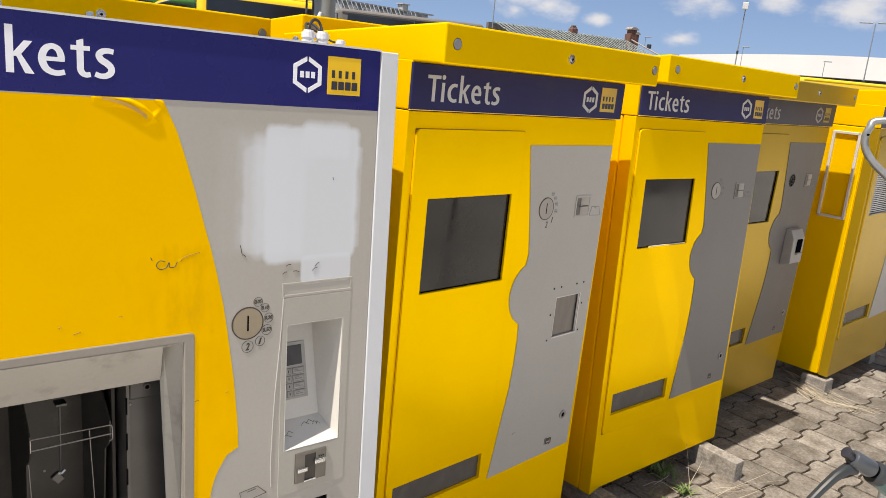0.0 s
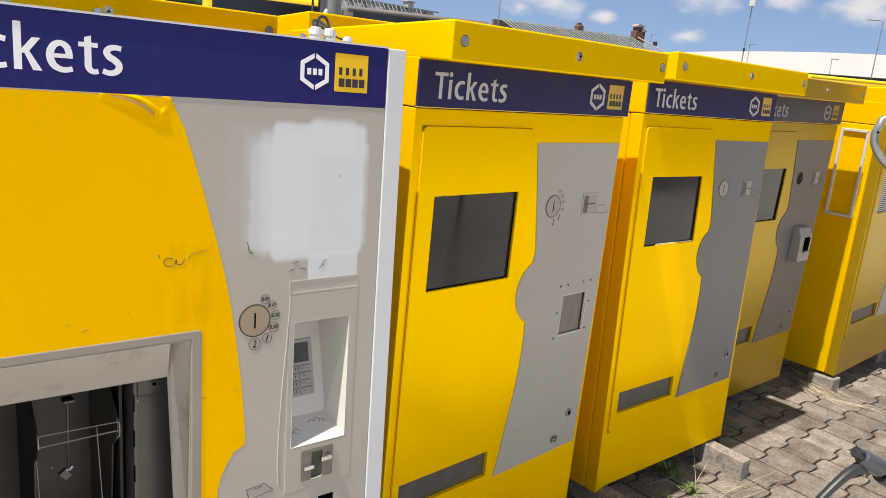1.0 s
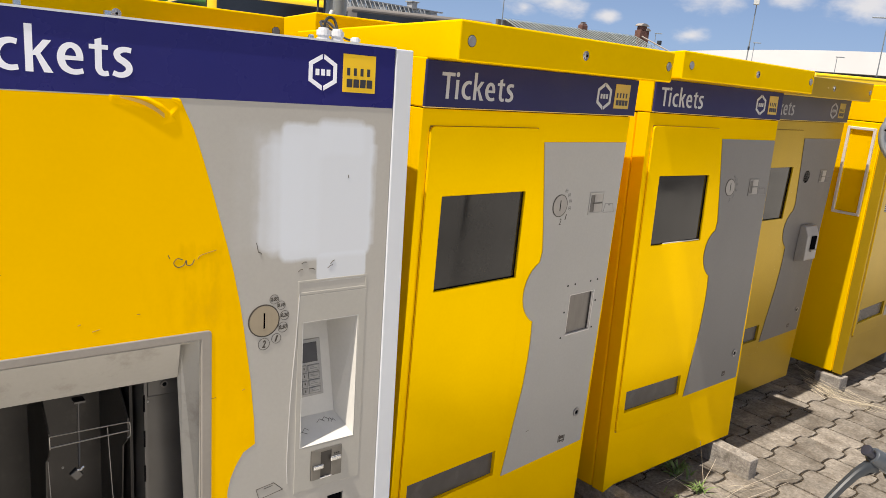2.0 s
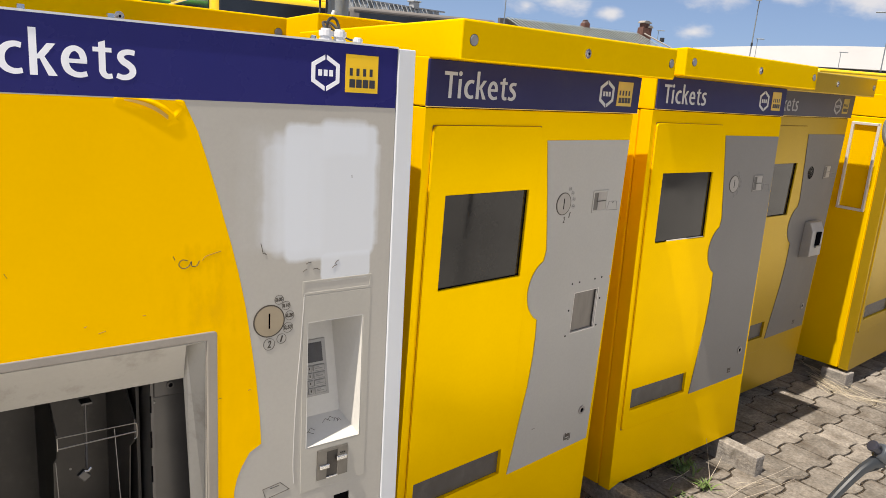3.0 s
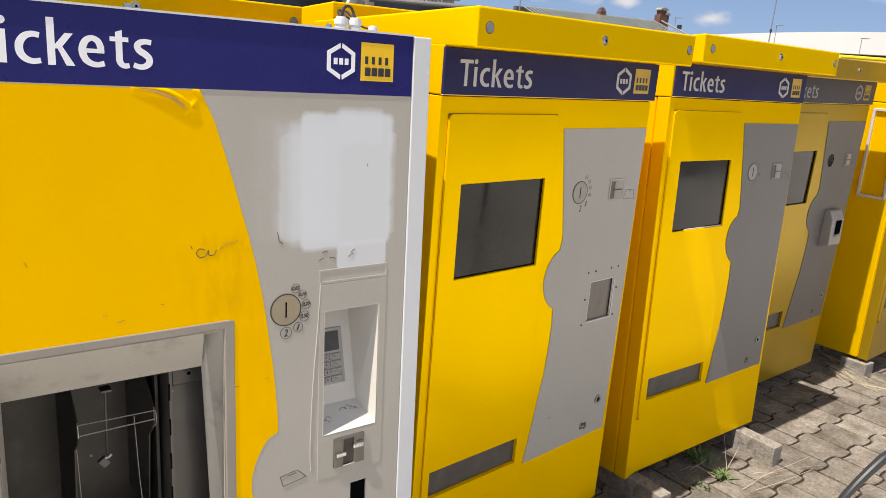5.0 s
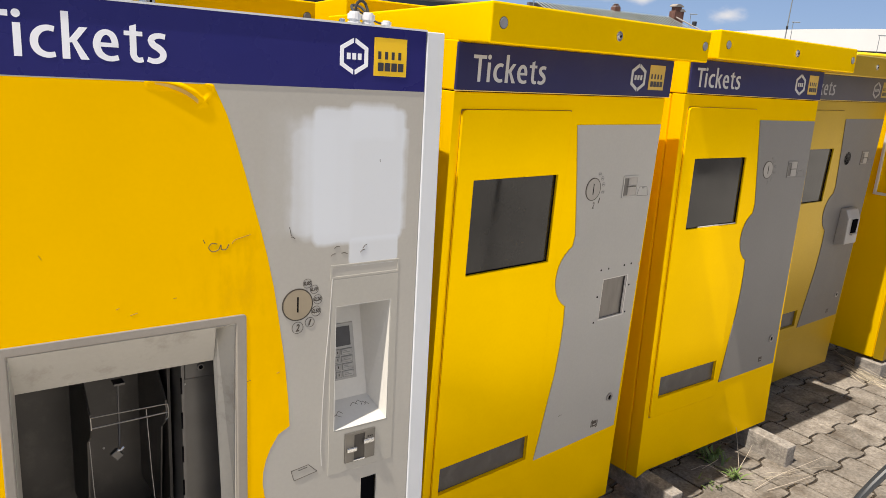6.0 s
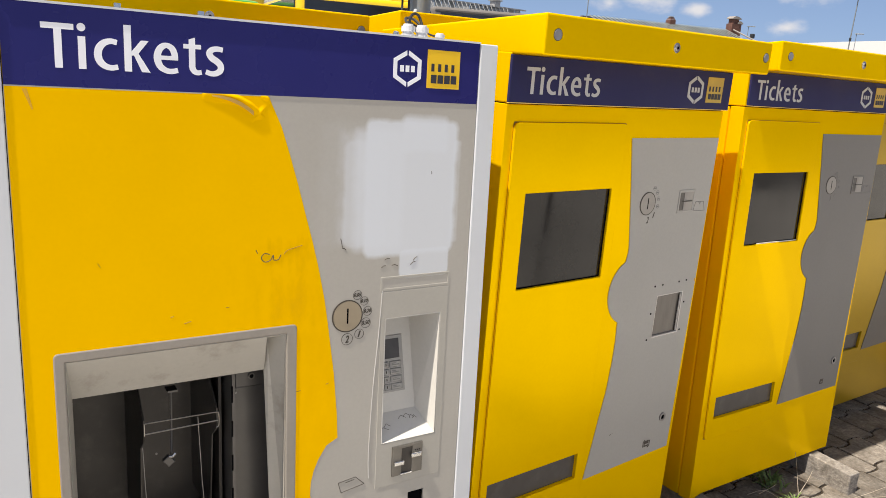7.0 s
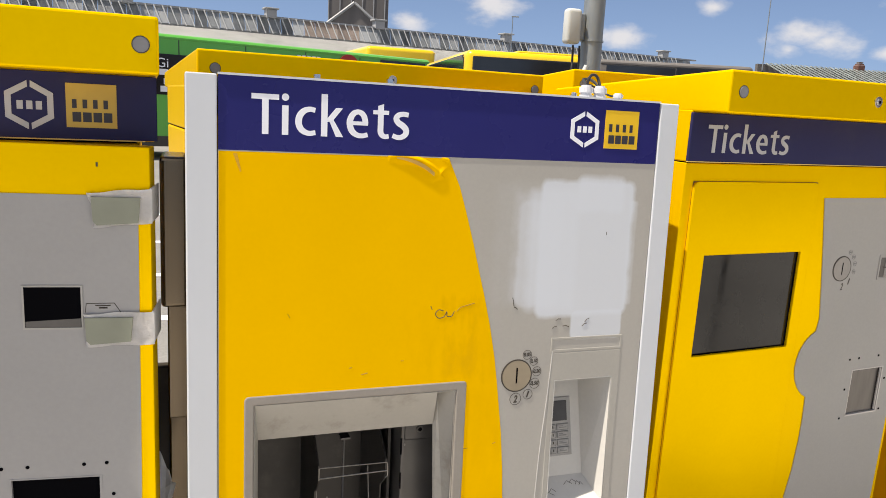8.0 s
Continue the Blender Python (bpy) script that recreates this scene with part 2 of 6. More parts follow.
DARK_PRINT = material("dark_print", (0.02, 0.02, 0.03), 0.5)
INK = material("marker_ink", (0.05, 0.04, 0.03), 0.6)
FADED_INK = material("faded_grey_print", (0.20, 0.195, 0.19), 0.6, vary=0.1, scale=40)
INK_FAINT = material("faint_marker", (0.20, 0.11, 0.02), 0.6)
# flat black, also put in as the shade inside holes, slots and gaps
BLACK = material("black_gap", (0.004, 0.004, 0.005), 0.9, spec=0.0)
GLASS = material("dark_display_glass", (0.012, 0.0115, 0.012), 0.10, vary=0.2, scale=3.0, spec=0.30, stain=(0.04, 0.039, 0.038), stain_scale=3.5, stain_from=0.45, stain_to=0.9, stain_amount=0.4, rough_vary=0.05)
TRAY = material("smoked_flap", (0.07, 0.066, 0.064), 0.22, vary=0.15, scale=9, stain=(0.13, 0.125, 0.12), stain_scale=8, stain_from=0.5, stain_to=0.8, stain_amount=0.6)
STEEL_DULL = material("dull_steel_flap", (0.27, 0.255, 0.24), 0.4, 0.15, vary=0.08, scale=14)
SEAM_SHADE = material("shade_seam", (0.22, 0.12, 0.012), 0.8, vary=0.2, scale=20)
COPING = material("pale_coping_stone", (0.27, 0.24, 0.215), 0.8, vary=0.12, scale=4)
HATCH = material("brushed_steel_hatch", (0.150, 0.140, 0.130), 0.35, 0.5, vary=0.10, scale=10, stretch=(6, 1, 1), spec=0.3)
PALE_METAL = material("pale_aluminium", (0.58, 0.55, 0.52), 0.4, 0.2, vary=0.06, scale=14)
BRASS = material("nickel_plate", (0.28, 0.24, 0.18), 0.40, 0.7, vary=0.07, scale=20, rough_vary=0.06)
NICKEL = material("dull_nickel_disc", (0.30, 0.285, 0.265), 0.36, 0.3, vary=0.07, scale=20)
CHROME = material("zinc_bolt", (0.62, 0.62, 0.62), 0.25, 1.0, vary=0.1, scale=60)
PLUG = material("grey_plastic_plug", (0.21, 0.21, 0.22), 0.5, vary=0.1, scale=40)
GLAND = material("light_grey_plastic", (0.60, 0.60, 0.62), 0.45, vary=0.05, scale=30)
RUBBER = material("black_cable", (0.015, 0.015, 0.016), 0.5, vary=0.2, scale=30)
INNER = material("dark_interior_sheet", (0.042, 0.037, 0.033), 0.40, 0.3, vary=0.3, scale=7, stain=(0.09, 0.08, 0.07), stain_scale=14, stain_from=0.55, stain_to=0.75, stain_amount=0.5)
INNER_MID = material("interior_panel", (0.095, 0.089, 0.084), 0.34, 0.35, vary=0.15, scale=12)
WIRE = material("bright_wire", (0.42, 0.40, 0.37), 0.3, 1.0)
READER = material("dark_reader_steel", (0.155, 0.145, 0.13), 0.35, 0.5, vary=0.12, scale=30)
KEYPAD_STEEL = material("keypad_steel", (0.36, 0.35, 0.33), 0.42, 0.25, vary=0.08, scale=40)
KEY = material("worn_metal_key", (0.35, 0.34, 0.32), 0.4, 0.2, vary=0.1, scale=60)
TAPE = material("clear_packing_tape", (0.80, 0.78, 0.76), 0.3, vary=0.10, scale=45, bump=0.5, bump_scale=70)
TAPE_PAD = material("green_grey_pad", (0.24, 0.25, 0.19), 0.6, vary=0.06, scale=20)
PLASTIC = material("milky_plastic_sheet", (0.82, 0.85, 0.88), 0.3, vary=0.12, scale=20)
HOUSING = material("brown_grey_side_sheet", (0.17, 0.135, 0.095), 0.25, 0.8, vary=0.12, scale=5, stain=(0.18, 0.14, 0.09), stain_scale=5, stain_from=0.5, stain_to=0.75, stain_amount=0.6)
STONE = material("concrete_kerb", (0.26, 0.238, 0.215), 0.88, vary=0.25, scale=14, grain=0.22, grain_scale=110, bump=0.8, bump_scale=120, stain=(0.09, 0.078, 0.066), stain_scale=16, stain_from=0.46, stain_to=0.66, stain_amount=0.75)
PAVER_LOOK = dict(rough=0.9, vary=0.28, scale=9, grain=0.30, grain_scale=70, bump=0.9, bump_scale=90, stain=(0.070, 0.054, 0.040), stain_scale=8, stain_from=0.45, stain_to=0.66, stain_amount=0.70, whole=True, spec=0.25)
PAVER = material("concrete_paver", (0.185, 0.165, 0.143), per_object=0.22, **PAVER_LOOK)
PAVER_FAR = material("concrete_paver_far", (0.185, 0.165, 0.143), per_island=0.22, **PAVER_LOOK)
DIRT = material("joint_dirt_crumbs", (0.060, 0.043, 0.026), 0.95, vary=0.3, scale=30, per_island=0.4)
SOIL = material("joint_soil_and_asphalt", (0.028, 0.020, 0.013), 0.95, vary=0.25, scale=3, grain=0.2, grain_scale=90, bump=0.6, bump_scale=60)
ASPHALT = material("yard_asphalt", (0.19, 0.186, 0.178), 0.92, vary=0.15, scale=0.7, grain=0.2, grain_scale=60, bump=0.4, bump_scale=80, stain=(0.25, 0.245, 0.235), stain_scale=0.5, stain_from=0.5, stain_to=0.7, stain_amount=0.5)
BOUNCE_CONCRETE = material("pale_bounce_concrete", (0.58, 0.56, 0.525), 0.9, vary=0.12, scale=0.8, grain=0.12, grain_scale=60, bump=0.4, bump_scale=80, stain=(0.22, 0.21, 0.195), stain_scale=0.6, stain_from=0.5, stain_to=0.7, stain_amount=0.5)
LEAF = material("weed_leaf", (0.12, 0.185, 0.05), 0.6, vary=0.3, scale=20, per_island=0.3)
STRAW = material("dry_straw", (0.46, 0.40, 0.30), 0.7, vary=0.25, scale=20, per_island=0.25)
TWIG = material("pale_twig", (0.42, 0.36, 0.29), 0.8, vary=0.2, scale=40)
GALV = material("galvanised_pole", (0.26, 0.285, 0.30), 0.5, 0.55, vary=0.12, scale=6, stretch=(3, 3, 0.6), stain=(0.27, 0.28, 0.29), stain_scale=5, stain_from=0.5, stain_to=0.7, stain_amount=0.5)
BOX_WHITE = material("white_plastic_box", (0.50, 0.52, 0.515), 0.4, vary=0.03)
BUS_GREEN = material("green_bus_paint", (0.10, 0.40, 0.06), 0.3, vary=0.04, scale=0.6, coat=0.3)
BUS_YELLOW = material("yellow_bus_paint", (0.80, 0.52, 0.01), 0.3, vary=0.04, scale=0.6, coat=0.3)
BUS_GLASS = material("bus_glass", (0.02, 0.021, 0.023), 0.1, vary=0.3, scale=0.7, spec=0.6)
RED = material("red_sticker", (0.40, 0.03, 0.03), 0.4)
TYRE = material("tyre_rubber", (0.02, 0.02, 0.02), 0.8, vary=0.2)
ROOF = material("grey_sheet_roof", (0.42, 0.42, 0.41), 0.7, 0.0, vary=0.10, scale=0.5, stain=(0.22, 0.22, 0.22), stain_scale=0.4, stain_from=0.5, stain_to=0.7, stain_amount=0.5)
ROOF_GREEN = material("green_grey_sheet_roof", (0.30, 0.335, 0.325), 0.6, 0.0, vary=0.12, scale=0.4, per_island=0.10)
SKYLIGHT = material("wired_skylight_glass", (0.37, 0.385, 0.40), 0.7, spec=0.2, vary=0.06, scale=0.5, per_object=0.05)
SKYLIGHT_BROWN = material("rusty_skylight_glass", (0.46, 0.38, 0.33), 0.4, vary=0.2, scale=0.5, per_object=0.2)
FRAME_GREY = material("weathered_steel_bar", (0.33, 0.335, 0.34), 0.6, 0.2, vary=0.1, scale=1)
BAR_LIGHT = material("pale_painted_bar", (0.50, 0.51, 0.51), 0.6, vary=0.08, scale=1)
BRICK = material("red_brick_far", (0.13, 0.06, 0.045), 0.85, vary=0.2, scale=3, grain=0.2, grain_scale=9)
TOWER = material("brown_grey_cladding", (0.13, 0.12, 0.115), 0.8, vary=0.15, scale=0.3, stretch=(4, 4, 0.4))
WALL_FAR = material("far_render", (0.34, 0.33, 0.31), 0.85, vary=0.1, scale=0.4)
WHITE_ROOF = material("white_membrane_roof", (0.67, 0.66, 0.65), 0.5, vary=0.04, scale=0.2)
DARK_FAR = material("dark_far_windows", (0.03, 0.032, 0.035), 0.3)
LEVER = material("dark_grey_moulded_plastic", (0.022, 0.026, 0.031), 0.5, vary=0.1, scale=30)
CAP = material("grey_painted_casting", (0.058, 0.066, 0.078), 0.35, 0.2, vary=0.08, scale=30)
TUBE = material("scuffed_aluminium_tube", (0.27, 0.28, 0.29), 0.40, 0.6, vary=0.12, scale=30, stain=(0.2, 0.2, 0.2), stain_scale=40, stain_from=0.6, stain_to=0.75, stain_amount=0.5)
TEAL = material("teal_grip", (0.065, 0.125, 0.125), 0.4, vary=0.1, scale=30)
STRIPE = material("pale_slat", (0.55, 0.55, 0.55), 0.5, vary=0.06)


# ---- mesh helpers ----
def box(lo, hi, bevel=0.0, seg=2):
    bm = bmesh.new()
    bmesh.ops.create_cube(bm, size=1.0)
    for v in bm.verts:
        v.co = Vector([lo[i] + (v.co[i] + 0.5) * (hi[i] - lo[i]) for i in range(3)])
    if bevel:
        bmesh.ops.bevel(bm, geom=bm.edges[:], offset=bevel, segments=seg, profile=0.5, affect="EDGES")
    return bm


def join(*bms):
    out = bmesh.new()
    for bm in bms:
        me = bpy.data.meshes.new("tmp")
        bm.to_mesh(me)
        bm.free()
        out.from_mesh(me)
        bpy.data.meshes.remove(me)
    return out


def slab(poly, y0, y1):
    """A flat sheet cut to an outline of (x, z), from y0 to y1."""
    bm = bmesh.new()
    n = len(poly)
    f = [bm.verts.new((x, y0, z)) for x, z in poly]
    b = [bm.verts.new((x, y1, z)) for x, z in poly]
    bm.faces.new(f)
    bm.faces.new(b[::-1])
    for i in range(n):
        j = (i + 1) % n
        bm.faces.new((f[i], b[i], b[j], f[j]))
    bmesh.ops.recalc_face_normals(bm, faces=bm.faces)
    return bm


def plate(x0, x1, z0, z1, holes, y0, y1):
    """A sheet with rectangular holes (x0, x1, z0, z1)."""
    xs = sorted({x0, x1, *[h[0] for h in holes], *[h[1] for h in holes]})
    zs = sorted({z0, z1, *[h[2] for h in holes], *[h[3] for h in holes]})
    bm = bmesh.new()
    grid = {}

    def vert(i, j):
        if (i, j) not in grid:
            grid[i, j] = bm.verts.new((xs[i], y0, zs[j]))
        return grid[i, j]

    for i in range(len(xs) - 1):
        for j in range(len(zs) - 1):
            cx, cz = (xs[i] + xs[i + 1]) / 2, (zs[j] + zs[j + 1]) / 2
            if not any(h[0] < cx < h[1] and h[2] < cz < h[3] for h in holes):
                bm.faces.new((vert(i, j), vert(i + 1, j), vert(i + 1, j + 1), vert(i, j + 1)))
    ext = bmesh.ops.extrude_face_region(bm, geom=bm.faces[:])
    for g in ext["geom"]:
        if isinstance(g, bmesh.types.BMVert):
            g.co.y = y1
    bmesh.ops.recalc_face_normals(bm, faces=bm.faces)
    return bm


def disc(cx, cz, r, y0, y1, n=24, bevel=0.0):
    bm = slab([(cx + r * math.cos(2 * math.pi * i / n), cz + r * math.sin(2 * math.pi * i / n)) for i in range(n)], y0, y1)
    if bevel:
        bmesh.ops.bevel(bm, geom=[e for e in bm.edges if abs(e.verts[0].co.y - y0) < 1e-6 and abs(e.verts[1].co.y - y0) < 1e-6], offset=bevel, segments=2, affect="EDGES")
    return bm


def ring(cx, cz, r0, r1, y0, y1, n=24, a0=0.0, a1=360.0):
    bm = bmesh.new()
    full = abs(a1 - a0) >= 359.9
    k = n if full else n + 1
    rows = []
    for i in range(k):
        a = radians(a0 + (a1 - a0) * i / n)
        c, s = math.cos(a), math.sin(a)
        rows.append([bm.verts.new((cx + r * c, y, cz + r * s)) for r, y in ((r0, y0), (r1, y0), (r1, y1), (r0, y1))])
    for i in range(n):
        p, q = rows[i], rows[(i + 1) % k]
        for j in range(4):
            bm.faces.new((p[j], q[j], q[(j + 1) % 4], p[(j + 1) % 4]))
    if not full:
        bm.faces.new(rows[0])
        bm.faces.new(rows[-1][::-1])
    bmesh.ops.recalc_face_normals(bm, faces=bm.faces)
    return bm


def tube(points, r, n=8, taper=1.0):
    bm = bmesh.new()
    pts = [Vector(p) for p in points]
    up = Vector((0.31, 0.17, 0.93)).normalized()
    rows = []
    for i, p in enumerate(pts):
        d = (pts[min(i + 1, len(pts) - 1)] - pts[max(i - 1, 0)]).normalized()
        a = d.cross(up) if i == 0 else a - d * a.dot(d)
        a.normalize()
        b = d.cross(a).normalized()
        rr = r * (1 + (taper - 1) * i / max(1, len(pts) - 1))
        rows.append([bm.verts.new(p + rr * (a * math.cos(2 * math.pi * k / n) + b * math.sin(2 * math.pi * k / n))) for k in range(n)])
    for i in range(len(rows) - 1):
        for k in range(n):
            bm.faces.new((rows[i][k], rows[i][(k + 1) % n], rows[i + 1][(k + 1) % n], rows[i + 1][k]))
    bm.faces.new(rows[0][::-1])
    bm.faces.new(rows[-1])
    bmesh.ops.recalc_face_normals(bm, faces=bm.faces)
    return bm


def curve(points, steps=8):
    """Points along a smooth line through the given ones."""
    p = [Vector(q) for q in points]
    p = [2 * p[0] - p[1]] + p + [2 * p[-1] - p[-2]]
    out = []
    for i in range(1, len(p) - 2):
        for k in range(steps):
            t = k / steps
            out.append(0.5 * (2 * p[i] + (p[i + 1] - p[i - 1]) * t + (2 * p[i - 1] - 5 * p[i] + 4 * p[i + 1] - p[i + 2]) * t * t
                              + (3 * p[i] - p[i - 1] - 3 * p[i + 1] + p[i + 2]) * t ** 3))
    return out + [p[-2]]


def part(name, bm, mat, parent=None, label="", smooth=False, bevel=0.0):
    """One mesh object under a thing or under a part."""
    me = bpy.data.meshes.new(name)
    bm.to_mesh(me)
    bm.free()
    me.materials.append(mat)
    if smooth:
        for p in me.polygons:
            p.use_smooth = True
        me.set_sharp_from_angle(angle=radians(38))
    ob = new(name, me)
    if parent is not None:
        ob.parent = parent
    if bevel:
        mod = ob.modifiers.new("bevel", "BEVEL")
        mod.width, mod.segments, mod.limit_method, mod.angle_limit = bevel, 2, "ANGLE", radians(40)
    return tagged(ob, label)


def thing(name, m, label, category, group="", kind=""):
    ob = new(name)
    ob.matrix_world = m
    return tagged(ob, label, category, group, kind)


def lettering(name, text, x0, x1, z0, z1, y, mat, parent, label="", shear=0.0, bold=0.0):
    """Letters that stand on the front, facing -y, fitted into the given rectangle."""
    cu = bpy.data.curves.new(name, "FONT")
    cu.body, cu.extrude, cu.shear, cu.offset = text, 0.01, shear, bold
    tmp = bpy.data.objects.new(name, cu)
    scene.collection.objects.link(tmp)
    me = bpy.data.meshes.new_from_object(tmp.evaluated_get(bpy.context.evaluated_depsgraph_get()))
    bpy.data.objects.remove(tmp)
    bpy.data.curves.remove(cu)
    c = np.array([v.co for v in me.vertices])
    lo, hi = c.min(0), c.max(0)
    for v in me.vertices:
        u, w, d = (v.co[0] - lo[0]) / (hi[0] - lo[0]), (v.co[1] - lo[1]) / (hi[1] - lo[1]), (v.co[2] - lo[2]) / (hi[2] - lo[2])
        v.co = (x0 + u * (x1 - x0), y - 0.0008 * d, z0 + w * (z1 - z0))
    me.materials.append(mat)
    ob = new(name, me)
    ob.parent = parent
    return tagged(ob, label)


def stroke(path, steps=6):
    """A pen stroke through (x, z, width) points, as one closed outline."""
    pts = curve(path, steps)
    left, right = [], []
    for k, p in enumerate(pts):
        d = pts[min(k + 1, len(pts) - 1)] - pts[max(k - 1, 0)]
        d = Vector((d.x, d.y)).normalized()
        left.append((p.x - d.y * p.z / 2, p.y + d.x * p.z / 2))
        right.append((p.x + d.y * p.z / 2, p.y - d.x * p.z / 2))
    return left, right


# the word on the bands, in millimetres of a word 277 long and 73 high: straight pieces and curved strokes
WORD_BLOCKS = (
    [(0, 59.4), (45.5, 59.4), (45.5, 68.4), (0, 68.4)], [(17.4, 1.5), (28.2, 1.5), (28.2, 60.0), (17.4, 60.0)],
    [(50.6, 1.5), (61.4, 1.5), (61.4, 51.0), (50.6, 51.0)], [(56.0 + 6.2 * math.cos(k * math.pi / 10), 64.6 + 6.2 * math.sin(k * math.pi / 10)) for k in range(20)],
    [(117.3, 1.5), (128.3, 1.5), (128.3, 73.5), (117.3, 73.5)], [(127.5, 26.6), (136.6, 27.6), (155.0, 51.2), (143.0, 51.2), (127.5, 32.0)],
    [(131.5, 28.0), (143.4, 1.5), (156.4, 1.5), (138.2, 31.5)],
    [(167.0, 23.4), (200.4, 23.4), (200.6, 30.0), (167.0, 30.0)],
    [(218.1, 18.0), (228.5, 18.0), (228.5, 62.5), (218.1, 58.9)], [(209.3, 43.9), (238.2, 43.9), (238.2, 51.2), (209.3, 51.2)])
WORD_STROKES = (
    [(107.0, 45.2, 8.4), (98, 46.7, 8.6), (88, 43.6, 9.9), (80.8, 35.5, 11.1), (78.5, 25.5, 11.3), (80.6, 16, 11.1), (87, 8.9, 10.0), (97, 5.7, 8.6), (107.6, 7.4, 8.1)],
    [(195.2, 26.5, 10.0), (194.8, 33.5, 10.2), (191, 42.2, 9.9), (182.5, 46.6, 8.6), (173.6, 42.6, 10.0), (168.4, 33, 10.9), (167.9, 23, 11.1), (172, 12.6, 10.7), (180.6, 6.6, 9.2), (190, 5.3, 8.4), (200.0, 7.6, 8.1)],
    [(223.3, 22, 10.4), (223.5, 13.5, 10.4), (226.6, 7.8, 9.7), (232, 5.5, 8.4), (238.6, 6.6, 7.9)],
    [(274.6, 45.4, 8.4), (265.5, 46.7, 8.6), (256.4, 44.6, 9.5), (251.8, 38.6, 10.4), (255.6, 31.4, 10.9), (263.5, 26.6, 11.1), (270.2, 20.0, 10.9), (270.3, 12.0, 10.4), (263.6, 6.4, 9.2), (254.6, 5.2, 8.6), (245.6, 8.0, 8.4)])


def band_word(x0, x1, z0, z1, y, mat, parent, label):
    """The word on a sign band, one mesh of seven letters."""
    bms = []
    kx, kz = (x1 - x0) / 277.2, (z1 - z0) / 73.5
    for n, poly in enumerate(WORD_BLOCKS):
        bms.append(slab([(x0 + x * kx, z0 + z * kz) for x, z in poly], y - 0.0006 - 0.00006 * (n % 2), y))
    for path in WORD_STROKES:
        bm = bmesh.new()
        rows = []
        for side in stroke(path):
            rows.append([[bm.verts.new((x0 + x * kx, yy, z0 + z * kz)) for yy in (y - 0.00078, y)] for x, z in side])
        (l, r) = rows
        for k in range(len(l) - 1):
            bm.faces.new((l[k][0], l[k + 1][0], r[k + 1][0], r[k][0]))
            bm.faces.new((l[k][1], l[k + 1][1], l[k + 1][0], l[k][0]))
            bm.faces.new((r[k][1], r[k + 1][1], r[k + 1][0], r[k][0]))
        for k in (0, -1):
            bm.faces.new((l[k][0], r[k][0], r[k][1], l[k][1]))
        bmesh.ops.recalc_face_normals(bm, faces=bm.faces)
        bms.append(bm)
    return part("lettering", join(*bms), mat, parent, label)


def matrix(rows):
    return Matrix([*rows, (0, 0, 0, 1)])


def hex_logo(cx, cz, r, y, mat, parent, bars):
    """A hexagon ring, split above and below, with three plain bars in it."""
    logo = None
    for side in (-1, 1):
        pts = []
        for rr in (r, r * 0.74):
            row = [(cx + side * rr * 0.06, cz + rr * 0.97), (cx + side * rr * 0.866, cz + rr * 0.5), (cx + side * rr * 0.866, cz - rr * 0.5), (cx + side * rr * 0.06, cz - rr * 0.97)]
            pts += row if rr == r else row[::-1]
        ob = part("hexagon_mark", slab(pts, y - 0.001, y), mat, parent, "pale half of a hexagon mark")
        logo = logo or ob
    for k in (-1, 0, 1):
        part("mark_bar", slab([(cx + k * r * 0.34 - r * 0.11, cz - r * 0.17), (cx + k * r * 0.34 + r * 0.11, cz - r * 0.17), (cx + k * r * 0.34 + r * 0.11, cz + r * 0.17), (cx + k * r * 0.34 - r * 0.11, cz + r * 0.17)], y - 0.001, y), bars, logo)


def square_logo(x0, x1, z0, z1, y, parent, mat=None):
    sq = part("square_mark", slab([(x0, z0), (x1, z0), (x1, z1), (x0, z1)], y - 0.001, y), mat or LOGO_YELLOW, parent, "yellow square mark with dark bars")
    w, h = x1 - x0, z1 - z0
    for b0, b1, thick in ((0.13, 0.35, 0.17), (0.44, 0.64, 0.09)):
        for k in range(4):
            a = x0 + w * (0.12 + k * 0.205)
            part("mark_bar", slab([(a, z0 + h * b0), (a + w * thick, z0 + h * b0), (a + w * thick, z0 + h * b1), (a, z0 + h * b1)], y - 0.0016, y - 0.001), DARK_PRINT, sq)


def bolt(cx, cz, y, parent, plug=False, r=0.013):
    if plug:
        pg = part("plug", disc(cx, cz, r * 0.9, y - 0.002, y + 0.01, 20, 0.001), PLUG, parent, "grey plastic plug")
        part("plug_rim", ring(cx, cz, r * 0.9, r * 1.02, y - 0.0006, y + 0.002, 20), INK, pg)
    else:
        b = part("bolt", disc(cx, cz, r * 0.95, y - 0.004, y + 0.01, 20, 0.001), CHROME, parent, "zinc bolt with a domed head")
        part("bolt_head", disc(cx, cz, r * 0.60, y - 0.0065, y - 0.004, 6, 0.001), CHROME, b)
        part("bolt_socket", disc(cx, cz, r * 0.26, y - 0.0070, y - 0.0063, 6), BLACK, b)

# ---- ground ----
gm = bmesh.new()
bmesh.ops.create_grid(gm, x_segments=2, y_segments=2, size=900)
for v in gm.verts:
    v.co.z = -0.014
ground = tagged(part("ground", gm, ASPHALT), "grey asphalt yard running out to the horizon", "ground", kind="structure")
jm = box((-3.4, -0.62, -0.05), (9.6, 2.55, -0.0095))
joint_bed = tagged(part("joint_bed", jm, SOIL), "dark soil bed in the paving joints", "ground", kind="structure")
# unseen pale slab, added to bounce sunlight up onto the machine fronts
bounce_bm = box((-20, -7, -0.05), (26, -0.62, -0.0045))
tagged(part("concrete_apron", bounce_bm, BOUNCE_CONCRETE), "unseen pale slab added to bounce light onto the machine fronts", "pavement", kind="structure")
